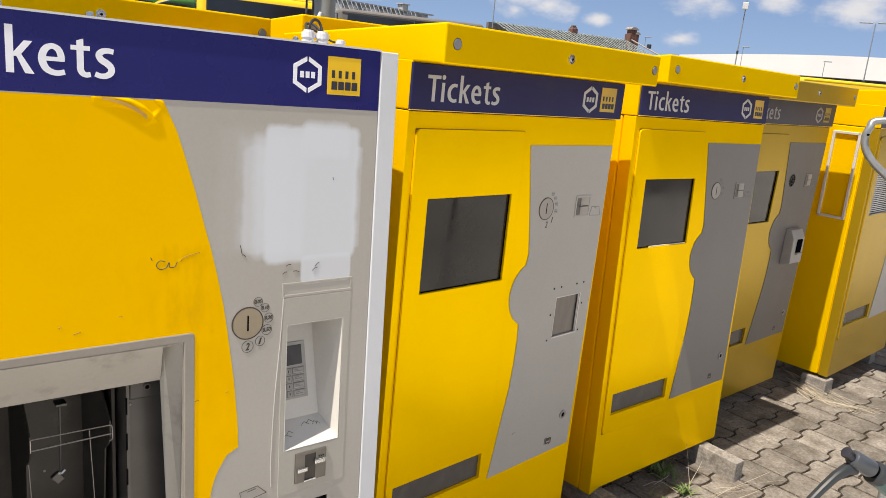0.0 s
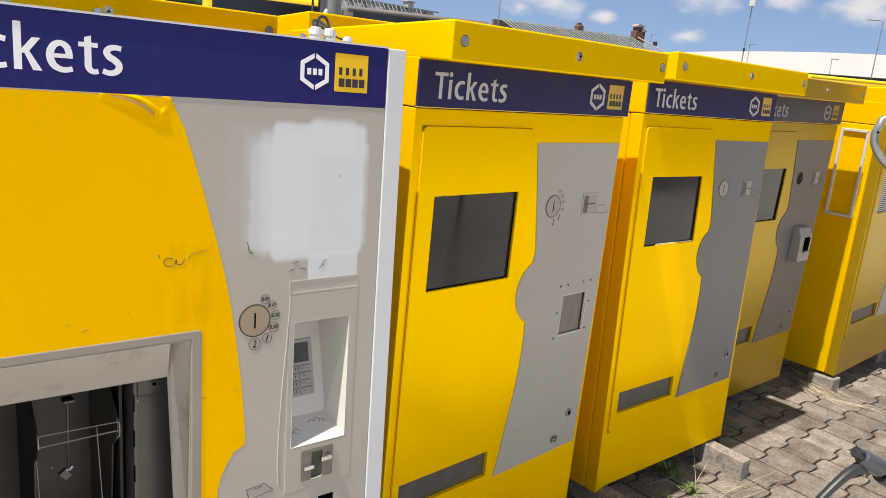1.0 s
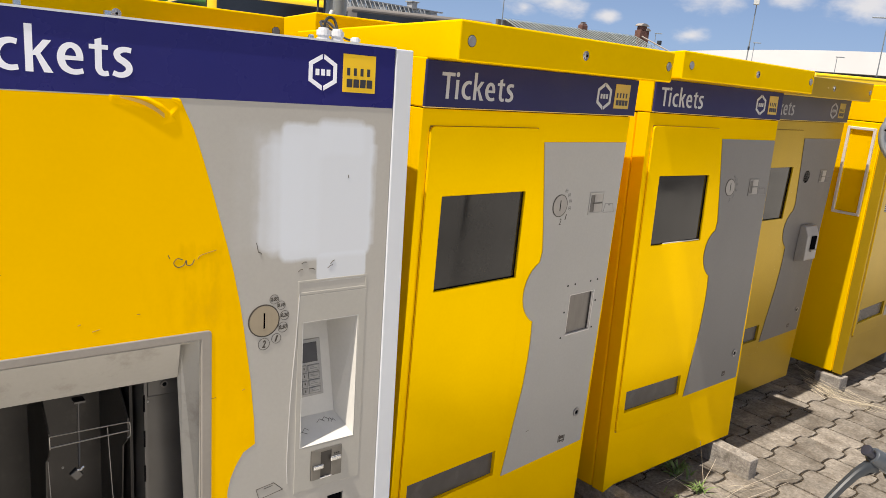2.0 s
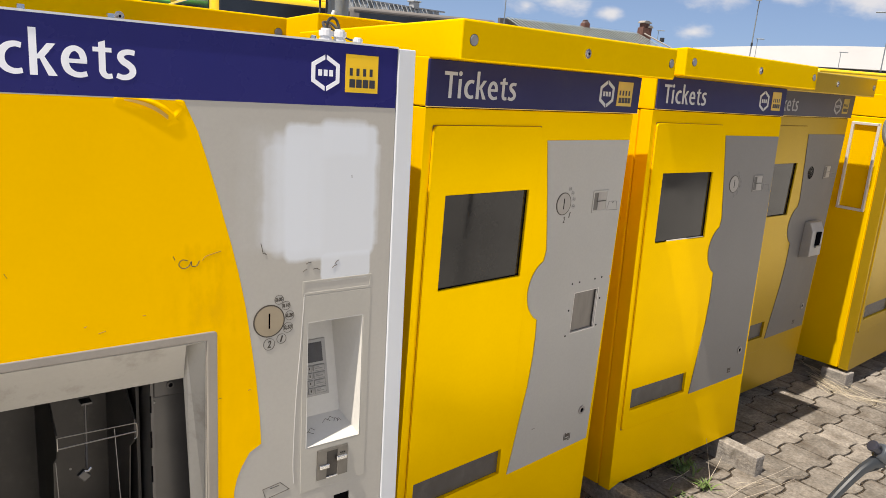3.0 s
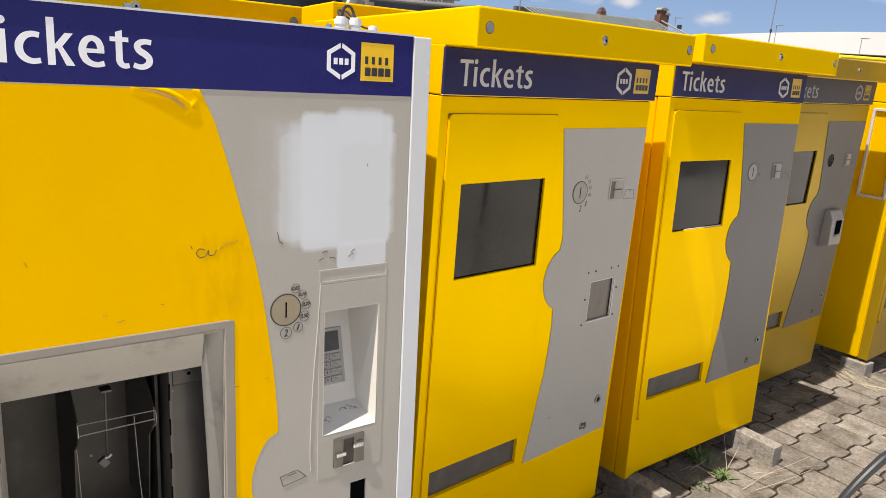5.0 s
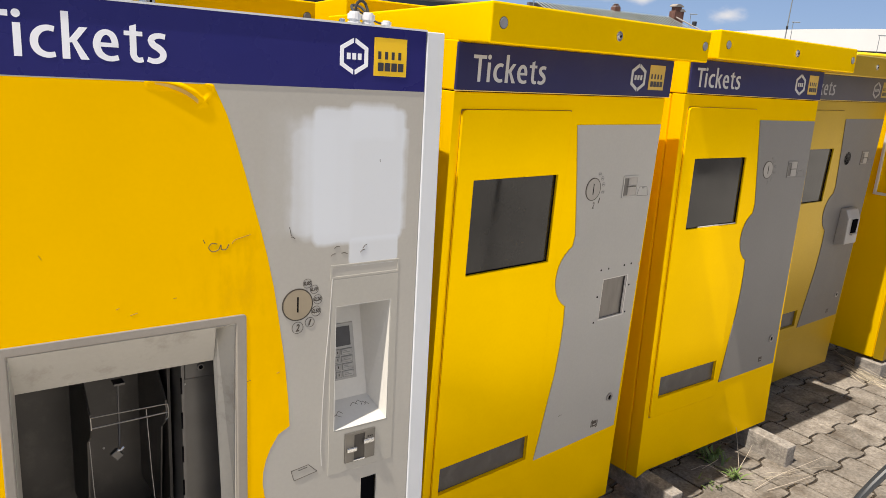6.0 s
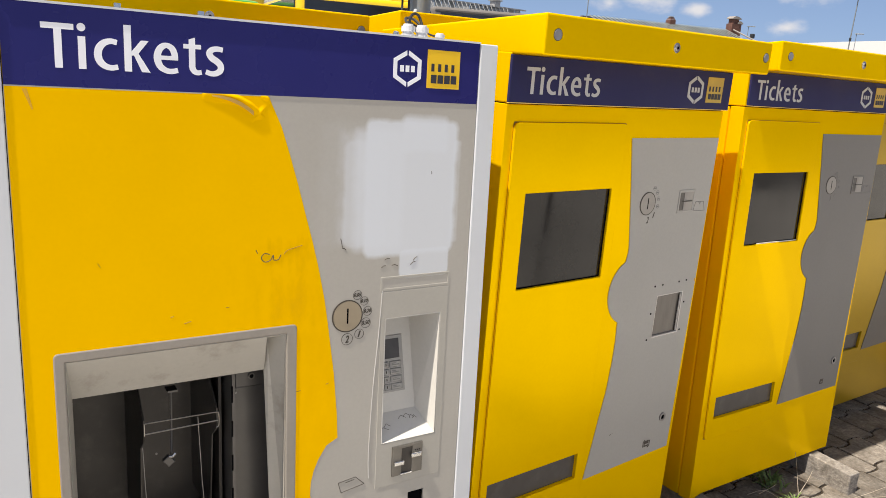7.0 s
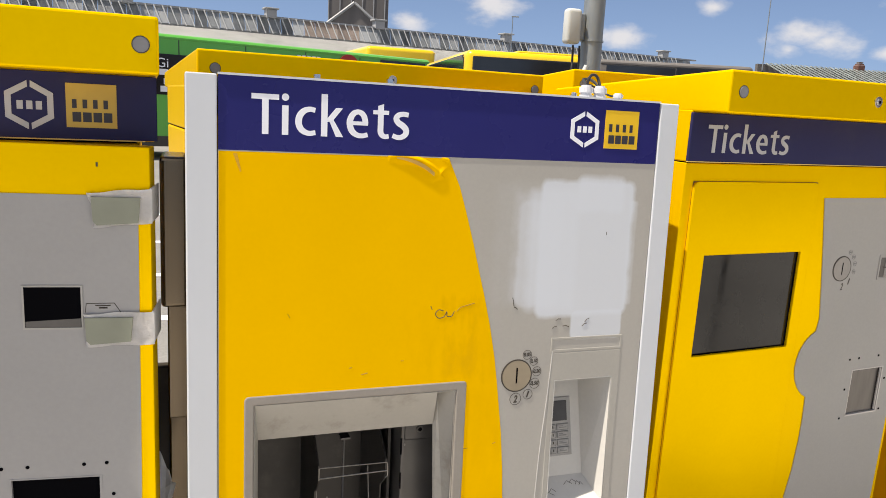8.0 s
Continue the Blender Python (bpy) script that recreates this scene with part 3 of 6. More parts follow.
pavement = tagged(new("pavement"), "weathered interlocking concrete pavers with dark joints", "pavement", kind="structure")
# unseen wall, added to darken what the far machine fronts reflect
tagged(part("wall_south", box((10, -17.4, 0.0), (90, -17.0, 5.2)), BRICK), "unseen dark brick wall added to darken reflections in the fronts", "wall", kind="structure")
for i, (mx, my) in enumerate(((0.2, 4.2), (0.2, 5.6), (0.2, 7.2), (0.2, 9.2))):
    tagged(part("marking", box((mx - 3.0, my, -0.0135), (mx + 4.0, my + 0.12, -0.009)), WHITE), "worn white painted parking line on asphalt", "road marking", "parking lines", "structure")


# ---- ticket machines with hood ----
GREY_OUTLINE = [(0.509, 1.416), (0.913, 1.416), (0.909, 0.90), (0.899, 0.374), (0.491, 0.367), (0.509, 0.46), (0.527, 0.56), (0.546, 0.657), (0.5545, 0.745), (0.5565, 0.81), (0.5535, 0.868)]
for k in range(13):
    a = radians(244 - k * (128.0 / 12))
    GREY_OUTLINE.append((0.600 + 0.104 * math.cos(a), 0.964 + 0.104 * math.sin(a)))
GREY_OUTLINE += [(0.561, 1.092), (0.551, 1.16), (0.534, 1.27)]


def coin_inlet(cx, cz, r, y, parent, mat, hollow=False):
    if hollow:
        ob = part("coin_hole", ring(cx, cz, r, r * 1.06, y - 0.001, y + 0.01), GREY_DARK, parent, "empty round coin hole")
        part("hole_back", disc(cx, cz, r, y + 0.0, y + 0.002), BLACK, ob)
        return ob
    ob = part("coin_inlet", disc(cx, cz, r, y - 0.0018, y + 0.003, 40, 0.0008), mat, parent, "round nickel coin inlet with a slot", smooth=True)
    part("coin_rim", ring(cx, cz, r, r * 1.075, y - 0.0012, y + 0.002, 40), INK, ob)
    part("coin_slot", box((cx - 0.0016, y - 0.0022, cz - r * 0.5), (cx + 0.0016, y - 0.001, cz + r * 0.52)), BLACK, ob)
    return ob


def round_corners(bm, x0, x1, z0, z1, r):
    """Rounds the four outer corners of a sheet."""
    def at(v):
        return min(abs(v.co.x - x0), abs(v.co.x - x1)) < 1e-5 and min(abs(v.co.z - z0), abs(v.co.z - z1)) < 1e-5
    bmesh.ops.bevel(bm, geom=[e for e in bm.edges if at(e.verts[0]) and at(e.verts[1]) and abs(e.verts[0].co.x - e.verts[1].co.x) < 1e-5 and abs(e.verts[0].co.z - e.verts[1].co.z) < 1e-5], offset=r, segments=5, profile=0.5, affect="EDGES")


def hooded_machine(m, label, screen=True, hatch="plain", coin=True, hollow_coin=False, card=True, lock=True, slats=False, text=True, grey=GREY, wide=1.0, over=0.104, word=(0.090, 0.349), marks=(0.752, 0.806, 0.884), band_end=0.928, low=0.09, shift=None, paint=YELLOW, blue=BLUE_FADED, face=None, left=0.0, sag=0.0, lit_lip=False, ink=PRINT_DIM, square=LOGO_FADED):
    face = face or paint
    t = thing("ticket_machine", m, label, "ticket machine", "row of ticket machines")
    S = lambda u: 0.043 + (u - 0.043) * wide
    L, R, D = S(0.043) - left, S(0.918), 0.50
    holes = [(S(0.126), S(0.445), 1.027, 1.279), (S(0.094), S(0.447), 0.388, 0.471)]
    if hatch:
        hx = (0.726, 0.852, 0.795, 0.930) if hatch != "dark" else (0.684, 0.828, 0.80, 0.918)
        holes.append(hx)
    front = plate(L, R, low, 1.497, holes, 0.0, 0.052)
    case = join(box((L + 0.008, 0.045, low + 0.008), (R - 0.008, 0.07, 1.49)), box((L, 0.057, low), (R, D, 1.497), 0.006)) if shift is None else box((L, 0.12, low), (R, D, 1.497), 0.006)
    for v in (*front.verts, *case.verts):
        if v.co.z < low + 0.02 and v.co.x < L + 0.02:
            v.co.z -= sag
    door = part("front_door", front, face, t, "yellow sheet steel front door", bevel=0.004)
    shell = [part("body", case, paint, t)]
    # the raised field round the display
    field = [h for h in holes[:2]]
    fx, fz = S(0.070) - left, 0.314
    raised = plate(fx, S(0.478), fz, 1.455, field, -0.007, 0.001)
    round_corners(raised, fx, S(0.478), fz, 1.455, 0.015)
    raised = part("display_field", raised, face, door, bevel=0.0022)
    # dark amber strip paints the shadow line round the raised field
    seam = plate(fx - 0.0003, S(0.478) + 0.0003, fz - 0.0016, 1.4564, [(fx + 0.003, S(0.478) - 0.003, fz + 0.003, 1.452)], -0.0008, 0.0006)
    round_corners(seam, fx - 0.0003, S(0.478) + 0.0003, fz - 0.0016, 1.4564, 0.016)
    part("field_seam", seam, SEAM_SHADE, raised, "fine dark line painted for the shade round the raised field")
    shell.append(part("cap", box((L, 0.0, 1.4995), (R + (0.004 if shift is None else 0.026), D, 1.616), 0.003), paint, t))
    shell.append(part("cap_gap", box((L + 0.004, 0.006, 1.496), (R - 0.004, D - 0.006, 1.4997)), BLACK, t))
    hb = box((L + 0.001, -over, 1.612), (S(0.952), D + 0.08, 1.704))
    for v in hb.verts:
        if v.co.z > 1.7 and v.co.y > 0.3:
            v.co.z -= 0.045
    bmesh.ops.bevel(hb, geom=hb.edges[:], offset=0.005, segments=3, profile=0.5, affect="EDGES")
    hood = part("hood", hb, paint, t, "yellow weather hood bolted to the top")
    for k, u in enumerate((0.083, 0.507, 0.925)):
        bolt(S(u), 1.659, -over, hood, plug=(k != 1), r=0.0135)
    band = part("sign_band", box((S(0.041), -0.007, 1.501), (S(band_end), 0.001, 1.611), 0.0015), blue, t, "faded dark blue sign band")
    part("band_edge", box((S(0.041), -0.0085, 1.4995), (S(min(band_end, 0.928)), -0.001, 1.5015)), FOIL_BACK, band)
    if text:
        band_word(S(word[0]), S(word[1]), 1.521, 1.590, -0.0072, ink, band, "pale lettering on the blue band")
        hex_logo(S(marks[0]), 1.555, 0.041, -0.0072, ink, band, ink)
        square_logo(S(marks[1]), S(marks[2]), 1.521, 1.594, -0.0072, band, square)
    if shift is not None:
        for ob in (*shell, hood, band):
            ob.matrix_local = shift
    if grey:
        panel_poly = GREY_OUTLINE if shift is None else [(x - (0.014 if x > 0.85 else 0.0), z) for x, z in GREY_OUTLINE]
        part("grey_field", slab(panel_poly, -0.0022, 0.0005) if not hatch else frame_fill(panel_poly, hx), grey, door, "grey field with a curved edge")
    if screen:
        if slats:
            scr = part("display", box((S(0.126), 0.03, 1.027), (S(0.445), 0.034, 1.279)), GLASS, door, "dark display behind pale slats")
            for k in range(22):
                z = 1.032 + k * 0.0112
                part("slat", box((S(0.128), 0.010, z), (S(0.443), 0.014, z + 0.0058)), STRIPE, scr)
            part("slat_sill", box((S(0.126), -0.004, 1.022), (S(0.445), 0.012, 1.0275)), PALE_METAL, scr)
        else:
            scr = part("display", box((S(0.126), 0.003, 1.027), (S(0.445), 0.016, 1.279)), GLASS, door, "dark glossy display glass")
            part("display_gasket", plate(S(0.126), S(0.445), 1.027, 1.279, [(S(0.1275), S(0.4437), 1.0284, 1.2777)], 0.0005, 0.0035), BLACK, scr)
            if lit_lip:
                # pale bar stands in for sunlight on the lower lip of the opening
                part("display_sill", box((S(0.205), -0.0045, 1.0275), (S(0.440), 0.0004, 1.0308), 0.0006), PALE_METAL, scr, "pale strip painted for the sunlit lower display edge")
    slot = part("ticket_tray", box((S(0.094), 0.005, 0.388), (S(0.447), 0.014, 0.471)), TRAY, door, "smoked ticket tray flap")
    part("tray_edge", box((S(0.094), 0.0, 0.3875), (S(0.447), 0.012, 0.3892)), paint, slot)
    if coin:
        c = coin_inlet(0.614, 1.227, 0.032, -0.0022, door, NICKEL if not hollow_coin else BLACK, hollow_coin)
        if not hollow_coin:
            for k, (a, rr) in enumerate(((62, 0.0065), (38, 0.0065), (14, 0.0065), (-12, 0.0065), (-46, 0.0085), (-80, 0.0095))):
                x, z = 0.616 + 0.047 * math.cos(radians(a)), 1.227 + 0.05 * math.sin(radians(a))
                if k < 4:
                    part("coin_value_ring", ring(x, z, rr * 0.88, rr, -0.0028, -0.0021, 16), FADED_INK, c)
                    part("coin_value_bar", box((x - rr * 0.55, -0.0028, z - rr * 0.25), (x + rr * 0.55, -0.0021, z + rr * 0.25)), FADED_INK, c)
                else:
                    lettering("coin_value", "12"[k - 4], x - rr * 0.45, x + rr * 0.45, z - rr, z + rr, -0.0021, INK if grey is GREY else FADED_INK, c, shear=0.2)
    if card:
        cs = part("card_slot", plate(0.757, 0.834, 1.190, 1.260, [(0.763, 0.828, 1.196, 1.254)], -0.0045, -0.0022), grey or STEEL_DULL, door, "small steel card slot plate", bevel=0.001)
        part("slot_back", box((0.763, -0.0034, 1.196), (0.828, -0.0022, 1.254)), NICKEL, cs)
        part("slot_notch", box((0.765, -0.0040, 1.198), (0.783, -0.0033, 1.252)), INNER_MID, cs, "dark slot notch")
        part("slot_notch", box((0.782, -0.0052, 1.200), (0.793, -0.0033, 1.251)), STEEL_DULL, cs)
        part("slot_lip", box((0.776, -0.0060, 1.2240), (0.822, -0.0050, 1.2270)), INNER, cs)
        mark = [(0.838, 1.193), (0.896, 1.191), (0.886, 1.220), (0.846, 1.221)]
        part("card_mark", join(*[tube([(p[0], -0.0025, p[1]), (q[0], -0.0025, q[1])], 0.0007, 4) for p, q in zip(mark, mark[1:] + mark[:1])], tube([(0.860, -0.0025, 1.2205), (0.866, -0.0025, 1.214), (0.872, -0.0025, 1.2205)], 0.0008, 4)), FADED_INK, cs)
    if hatch:
        a, b, c0, c1 = hx
        # the open hatch is shallow: a black plate paints its dark depth
        mat_h = HATCH if hatch == "plain" else BLACK
        h = part("hatch", box((a, 0.004, c0), (b, 0.016, c1)), mat_h, door, "recessed steel hatch" if hatch == "plain" else "open hatch with a flat black plate for its dark inside")
        part("hatch_frame", plate(a - 0.002, b + 0.002, c0 - 0.002, c1 + 0.002, [(a + 0.0005, b - 0.0025, c0 + 0.0022, c1 - 0.0005)], -0.0030, 0.0039), PALE_METAL if hatch == "plain" else GREY_Z, h, "thin grey hatch frame")
        if hatch == "plain":
            # sunlit inner edge put in as a pale strip, with a dark line beside it
            part("hatch_edge", box((b - 0.0085, -0.0022, c0 + 0.006), (b - 0.0055, 0.0042, c1 - 0.004)), PALE_METAL, h, "pale strip for the sunlit inner edge of the hatch")
            part("hatch_gap", box((b - 0.0103, 0.0010, c0 + 0.004), (b - 0.0086, 0.0042, c1 - 0.003)), INNER, h)
        plain = ((0.707, 0.964), (0.744, 0.965), (0.825, 0.966), (0.862, 0.967), (0.705, 0.876), (0.703, 0.790), (0.866, 0.894), (0.865, 0.800))
        for u, v in plain if hatch == "plain" else ((0.670, 0.940), (0.711, 0.941), (0.801, 0.942), (0.838, 0.943), (0.848, 0.883), (0.847, 0.805)):
            part("screw_hole", disc(u, v, 0.0032, -0.0031, -0.0021, 10), BLACK, h)
    if lock:
        lk = part("lock", ring(0.848, 0.494, 0.009, 0.0155, -0.006, 0.0, 20), STEEL_DULL, door, "round cylinder lock")
        part("lock_core", disc(0.848, 0.494, 0.009, -0.003, 0.0, 16), BLACK, lk)
        mk = part("label_mark", box((0.772, -0.003, 0.402), (0.795, -0.0021, 0.423)), INK, door, "small worn printed symbol")
        part("label_gap", box((0.776, -0.0034, 0.408), (0.791, -0.0029, 0.412)), grey or paint, mk)
    return t


def frame_fill(poly, h):
    bm = bmesh.new()
    outer = [bm.verts.new((x, -0.0022, z)) for x, z in poly]
    a, b, c0, c1 = h
    inner = [bm.verts.new((x, -0.0022, z)) for x, z in ((a, c0), (b, c0), (b, c1), (a, c1))]
    edges = [bm.edges.new((outer[i], outer[(i + 1) % len(outer)])) for i in range(len(outer))]
    edges += [bm.edges.new((inner[i], inner[(i + 1) % 4])) for i in range(4)]
    bmesh.ops.triangle_fill(bm, use_beauty=True, edges=edges)
    for f in [f for f in bm.faces if a < f.calc_center_median().x < b and c0 < f.calc_center_median().z < c1]:
        bm.faces.remove(f)
    ext = bmesh.ops.extrude_face_region(bm, geom=bm.faces[:])
    for g in ext["geom"]:
        if isinstance(g, bmesh.types.BMVert):
            g.co.y = 0.0005
    bmesh.ops.recalc_face_normals(bm, faces=bm.faces)
    return bm


M_B = matrix([(0.9969, -0.0781, 0.0027, 0.9810), (0.0781, 0.9969, -0.0083, 0.1239), (-0.0020, 0.0085, 1.0, 0.0)])
M_C = matrix([(0.9998, -0.0154, -0.0110, 2.0706), (0.0158, 0.9994, 0.0300, 0.2088), (0.0106, -0.0302, 0.9995, 0.0039)])
M_C = M_C @ Matrix.Translation((0.45, 0, 1.1)) @ Matrix.Rotation(0.018, 4, "Y") @ Matrix.Translation((-0.45, 0, -1.1))
M_D = matrix([(0.9996, -0.0290, -0.0013, 3.0484), (0.0289, 0.9993, -0.0251, 0.4475), (0.0020, 0.0251, 0.9997, 0.0006)])
M_E = matrix([(0.9991, -0.0354, -0.0237, 4.2057), (0.0353, 0.9994, -0.0065, 0.2974), (0.0239, 0.0057, 0.9997, 0.0155)])
M_Z = matrix([(0.9927, 0.1203, 0.0030, -1.0235), (-0.1203, 0.9927, 0.0, 0.1346), (-0.0030, -0.0004, 1.0, 0.0085)])
machine_b = hooded_machine(M_B, "yellow ticket machine with dark display and steel hatch, on kerb stones", hatch="plain")
for (x, z, dx, dz, r, m) in ((0.372, 0.678, 0.003, -0.004, 0.0014, INK_FAINT), (0.376, 0.684, 0.001, 0.002, 0.0009, INK_FAINT), (0.163, 0.516, 0.004, -0.002, 0.0012, INK_FAINT), (0.170, 0.512, 0.002, 0.0, 0.0008, INK_FAINT),
                         (0.588, 0.492, 0.008, 0.003, 0.0007, INK), (0.598, 0.495, 0.006, -0.001, 0.0006, INK), (0.905, 0.968, 0.0, -0.010, 0.0016, FOIL_SMEAR), (0.907, 0.90, 0.0, -0.006, 0.0012, FOIL_SMEAR)):
    part("scuff", tube([(x, -0.0022 if x > 0.5 else -0.0002, z), (x + dx, -0.0022 if x > 0.5 else -0.0002, z + dz)], r, 5), m, machine_b)
for k, (x0, x1, z0, z1) in enumerate(((0.766, 0.769, 0.402, 0.424), (0.798, 0.801, 0.400, 0.422), (0.771, 0.776, 0.424, 0.427), (0.790, 0.796, 0.397, 0.400))):
    part("label_bar", box((x0, -0.0030, z0), (x1, -0.0021, z1)), INK, machine_b)
hooded_machine(M_C, "yellow ticket machine with plain grey field, standing on a kerb stone", hatch="", grey=GREY_DARK, word=(0.074, 0.333), marks=(0.744, 0.805, 0.875), band_end=0.916, left=0.011, sag=0.016, lit_lip=True)
# these two take colours dimmed for the weaker light on their fronts
machine_d = hooded_machine(M_D, "dull yellow ticket machine with coin hole and reader box", hatch="", hollow_coin=True, grey=GREY_DULL, over=0.085, word=(0.075, 0.330), marks=(0.745, 0.803, 0.868), paint=DIMMED_YELLOW, blue=DIMMED_BLUE, ink=PRINT_DIMMED, square=LOGO_DIMMED)
machine_e = hooded_machine(M_E, "yellow ticket machine with duller front, slatted display and notice frame", hatch="", slats=True, coin=False, card=False, face=DIMMED_YELLOW, blue=DIMMED_BLUE)
machine_z = hooded_machine(M_Z, "yellow ticket machine with emptied slots and taped door standing ajar", hatch="dark", grey=GREY_Z, coin=False, card=False, lock=False, band_end=0.948, shift=M_Z.inverted() @ pose(-1.044, 0.085, 0.007, 0, 0, 1.72))

# the card reader box on one machine
rb = bmesh.new()
prof = [(-0.002, 0.785), (-0.055, 0.80), (-0.050, 0.93), (-0.030, 0.972), (-0.002, 0.975)]
va = [rb.verts.new((0.672, y, z)) for y, z in prof]
vb = [rb.verts.new((0.800, y, z)) for y, z in prof]
rb.faces.new(va)
rb.faces.new(vb[::-1])
for i in range(len(prof)):
    j = (i + 1) % len(prof)
    rb.faces.new((va[i], vb[i], vb[j], va[j]))
bmesh.ops.recalc_face_normals(rb, faces=rb.faces)
reader = part("card_reader", rb, READER_GREY, machine_d, "grey wedge-shaped card reader box", bevel=0.004)
part("reader_window", box((0.715, -0.0575, 0.855), (0.765, -0.052, 0.925)), BLACK, reader)
part("reader_lip", box((0.712, -0.066, 0.846), (0.768, -0.050, 0.856), 0.002), STEEL_DULL, reader)

# notice frame on the side of the last machine
nf = []
for (y0, y1, z0, z1) in ((0.085, 0.215, 1.452, 1.466), (0.085, 0.225, 0.992, 1.006), (0.082, 0.096, 0.992, 1.466), (0.214, 0.228, 0.992, 1.466)):
    nf.append(box((0.028, y0, z0), (0.046, y1, z1), 0.002))
part("notice_frame", join(*nf), PALE_METAL, machine_e, "pale metal notice frame on the side")

# tape and pads on the left machine
for (u0, u1, v0, v1, sl) in ((0.824, 0.922, 1.362, 1.420, 0.010), (0.808, 0.922, 1.157, 1.215, 0.004)):
    tb = bmesh.new()
    tr = random.Random(int(v0 * 1000))
    NX, NZ = 14, 7
    grid = []
    for a in range(NX + 1):
        col = []
        for b in range(NZ + 1):
            f, g = a / NX, b / NZ
            ragged = 0.004 * math.sin(5 * g + v0 * 9) * (1 - f) + (0.012 * (1 - g) if a == 0 else 0.0)
            x = u0 + ragged + (u1 - u0) * f
            z = v0 + sl * f + (v1 - v0) * g + 0.0012 * math.sin(9 * f + v0 * 30) * (1 if b in (0, NZ) else 0.3)
            crease = 0.0035 * noise.noise(Vector((x * 60, z * 45, v0))) + 0.002 * noise.noise(Vector((x * 25, z * 130, 3)))
            col.append(tb.verts.new((x, -0.0052 - abs(crease) - 0.004 * max(0.0, f - 0.75), z)))
        grid.append(col)
    for a in range(NX):
        for b in range(NZ):
            tb.faces.new((grid[a][b], grid[a + 1][b], grid[a + 1][b + 1], grid[a][b + 1]))
    bmesh.ops.solidify(tb, geom=tb.faces[:], thickness=0.0008)
    tp = part("tape_strip", tb, TAPE, machine_z, "milky crumpled packing tape over the door edge", smooth=True)
    part("tape_wrap", box((0.9185, -0.006, v0 + sl), (0.9205, 0.08, v1 + sl)), TAPE, tp)
    part("tape_pad", slab([(u0 + 0.006, v0 + 0.012), (u0 + 0.012, v0 + 0.005), (u0 + 0.076, v0 + 0.010), (u0 + 0.080, v1 - 0.006), (u0 + 0.004, v1 - 0.006)], -0.0102, -0.0050), TAPE_PAD, tp, "green-grey pad under the tape")
zh = part("note_slot", plate(0.716, 0.809, 1.188, 1.264, [(0.719, 0.806, 1.191, 1.261)], -0.004, -0.0021), GREY, machine_z, "empty dark note slot")
# black plate paints the dark inside of the empty slot
part("slot_back", box((0.719, -0.003, 1.191), (0.806, -0.0023, 1.261)), BLACK, zh)
part("slot_floor", slab([(0.720, 1.1915), (0.805, 1.1915), (0.805, 1.207), (0.720, 1.202)], -0.0038, -0.0030), TRAY, zh)
zm = [(0.812, 1.2165), (0.814, 1.2325), (0.858, 1.2330), (0.868, 1.2170)]
part("card_mark", join(*[tube([(p[0], -0.0025, p[1]), (q[0], -0.0025, q[1])], 0.0006, 4) for p, q in zip(zm, zm[1:])], tube([(0.828, -0.0025, 1.2290), (0.852, -0.0025, 1.2290)], 0.0009, 4), tube([(0.834, -0.0025, 1.2250), (0.847, -0.0025, 1.2250)], 0.0014, 4)), INK, machine_z)
part("paint_drip", box((0.8355, -0.0012, 1.463), (0.8385, 0.0003, 1.470)), INK, machine_z)
# two machines of the row behind
hooded_machine(matrix([(0.9928, -0.1197, 0.0, -0.071), (0.1197, 0.9928, 0.0, 0.758), (0.0, 0.0, 1.0, 0.0)]), "yellow ticket machine with hood, standing behind the row", text=False, hatch="", coin=False, card=False, lock=False, wide=1.115)
hooded_machine(matrix([(1.0, 0.0, 0.0, 1.056), (0.0, 1.0, 0.0, 0.904), (0.0, 0.0, 1.0, 0.027)]), "yellow ticket machine with hood, second in the back row", text=False, hatch="", coin=False, card=False, lock=False)

# ---- the open machine without a hood ----
M_A = matrix([(1.0, -0.0002, 0.0055, -0.0090), (0.0, 0.9993, 0.0367, -0.0597), (-0.0055, -0.0367, 0.9993, 0.0011)])
open_machine = thing("ticket_machine", M_A, "hoodless ticket machine with gutted opening and white posts", "ticket machine", "row of ticket machines")
TOP, LOW, BACK = 1.628, 0.095, 0.40
OPEN = (0.061, 0.446, 0.42, 1.054)      # mouth of the big bezel
RECESS = (0.661, 0.797, 0.773, 1.058)   # keypad niche
VENT = (0.735, 0.775, 0.56, 0.640)
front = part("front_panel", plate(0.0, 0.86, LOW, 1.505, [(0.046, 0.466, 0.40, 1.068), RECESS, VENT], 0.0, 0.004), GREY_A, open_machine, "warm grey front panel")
for name, x0, x1 in (("post", -0.051, -0.0014), ("post", 0.8614, 0.905)):
    part(name, box((x0, -0.003, LOW), (x1, 0.06, TOP), 0.0022), WHITE_POST, open_machine, "white powder-coated corner post")
for x0, x1 in ((-0.0014, -0.0001), (0.8601, 0.8614)):
    part("shadow_gap", box((x0, 0.003, LOW), (x1, 0.05, TOP - 0.002)), BLACK, open_machine, "dark gap beside the corner post")
part("side_panel", box((-0.045, 0.06, LOW), (-0.040, BACK, TOP - 0.01)), HOUSING, open_machine)
part("side_panel", box((0.893, 0.06, LOW), (0.899, BACK, TOP - 0.01)), GREY_PLATE, open_machine)
part("side_housing", box((-0.094, 0.14, 1.205), (-0.045, BACK, 1.485), 0.008, 3), HOUSING, open_machine, "brown-grey side housing")
part("side_plate", box((-0.084, 0.24, 0.95), (-0.045, BACK, 1.203), 0.003), HOUSING, open_machine)
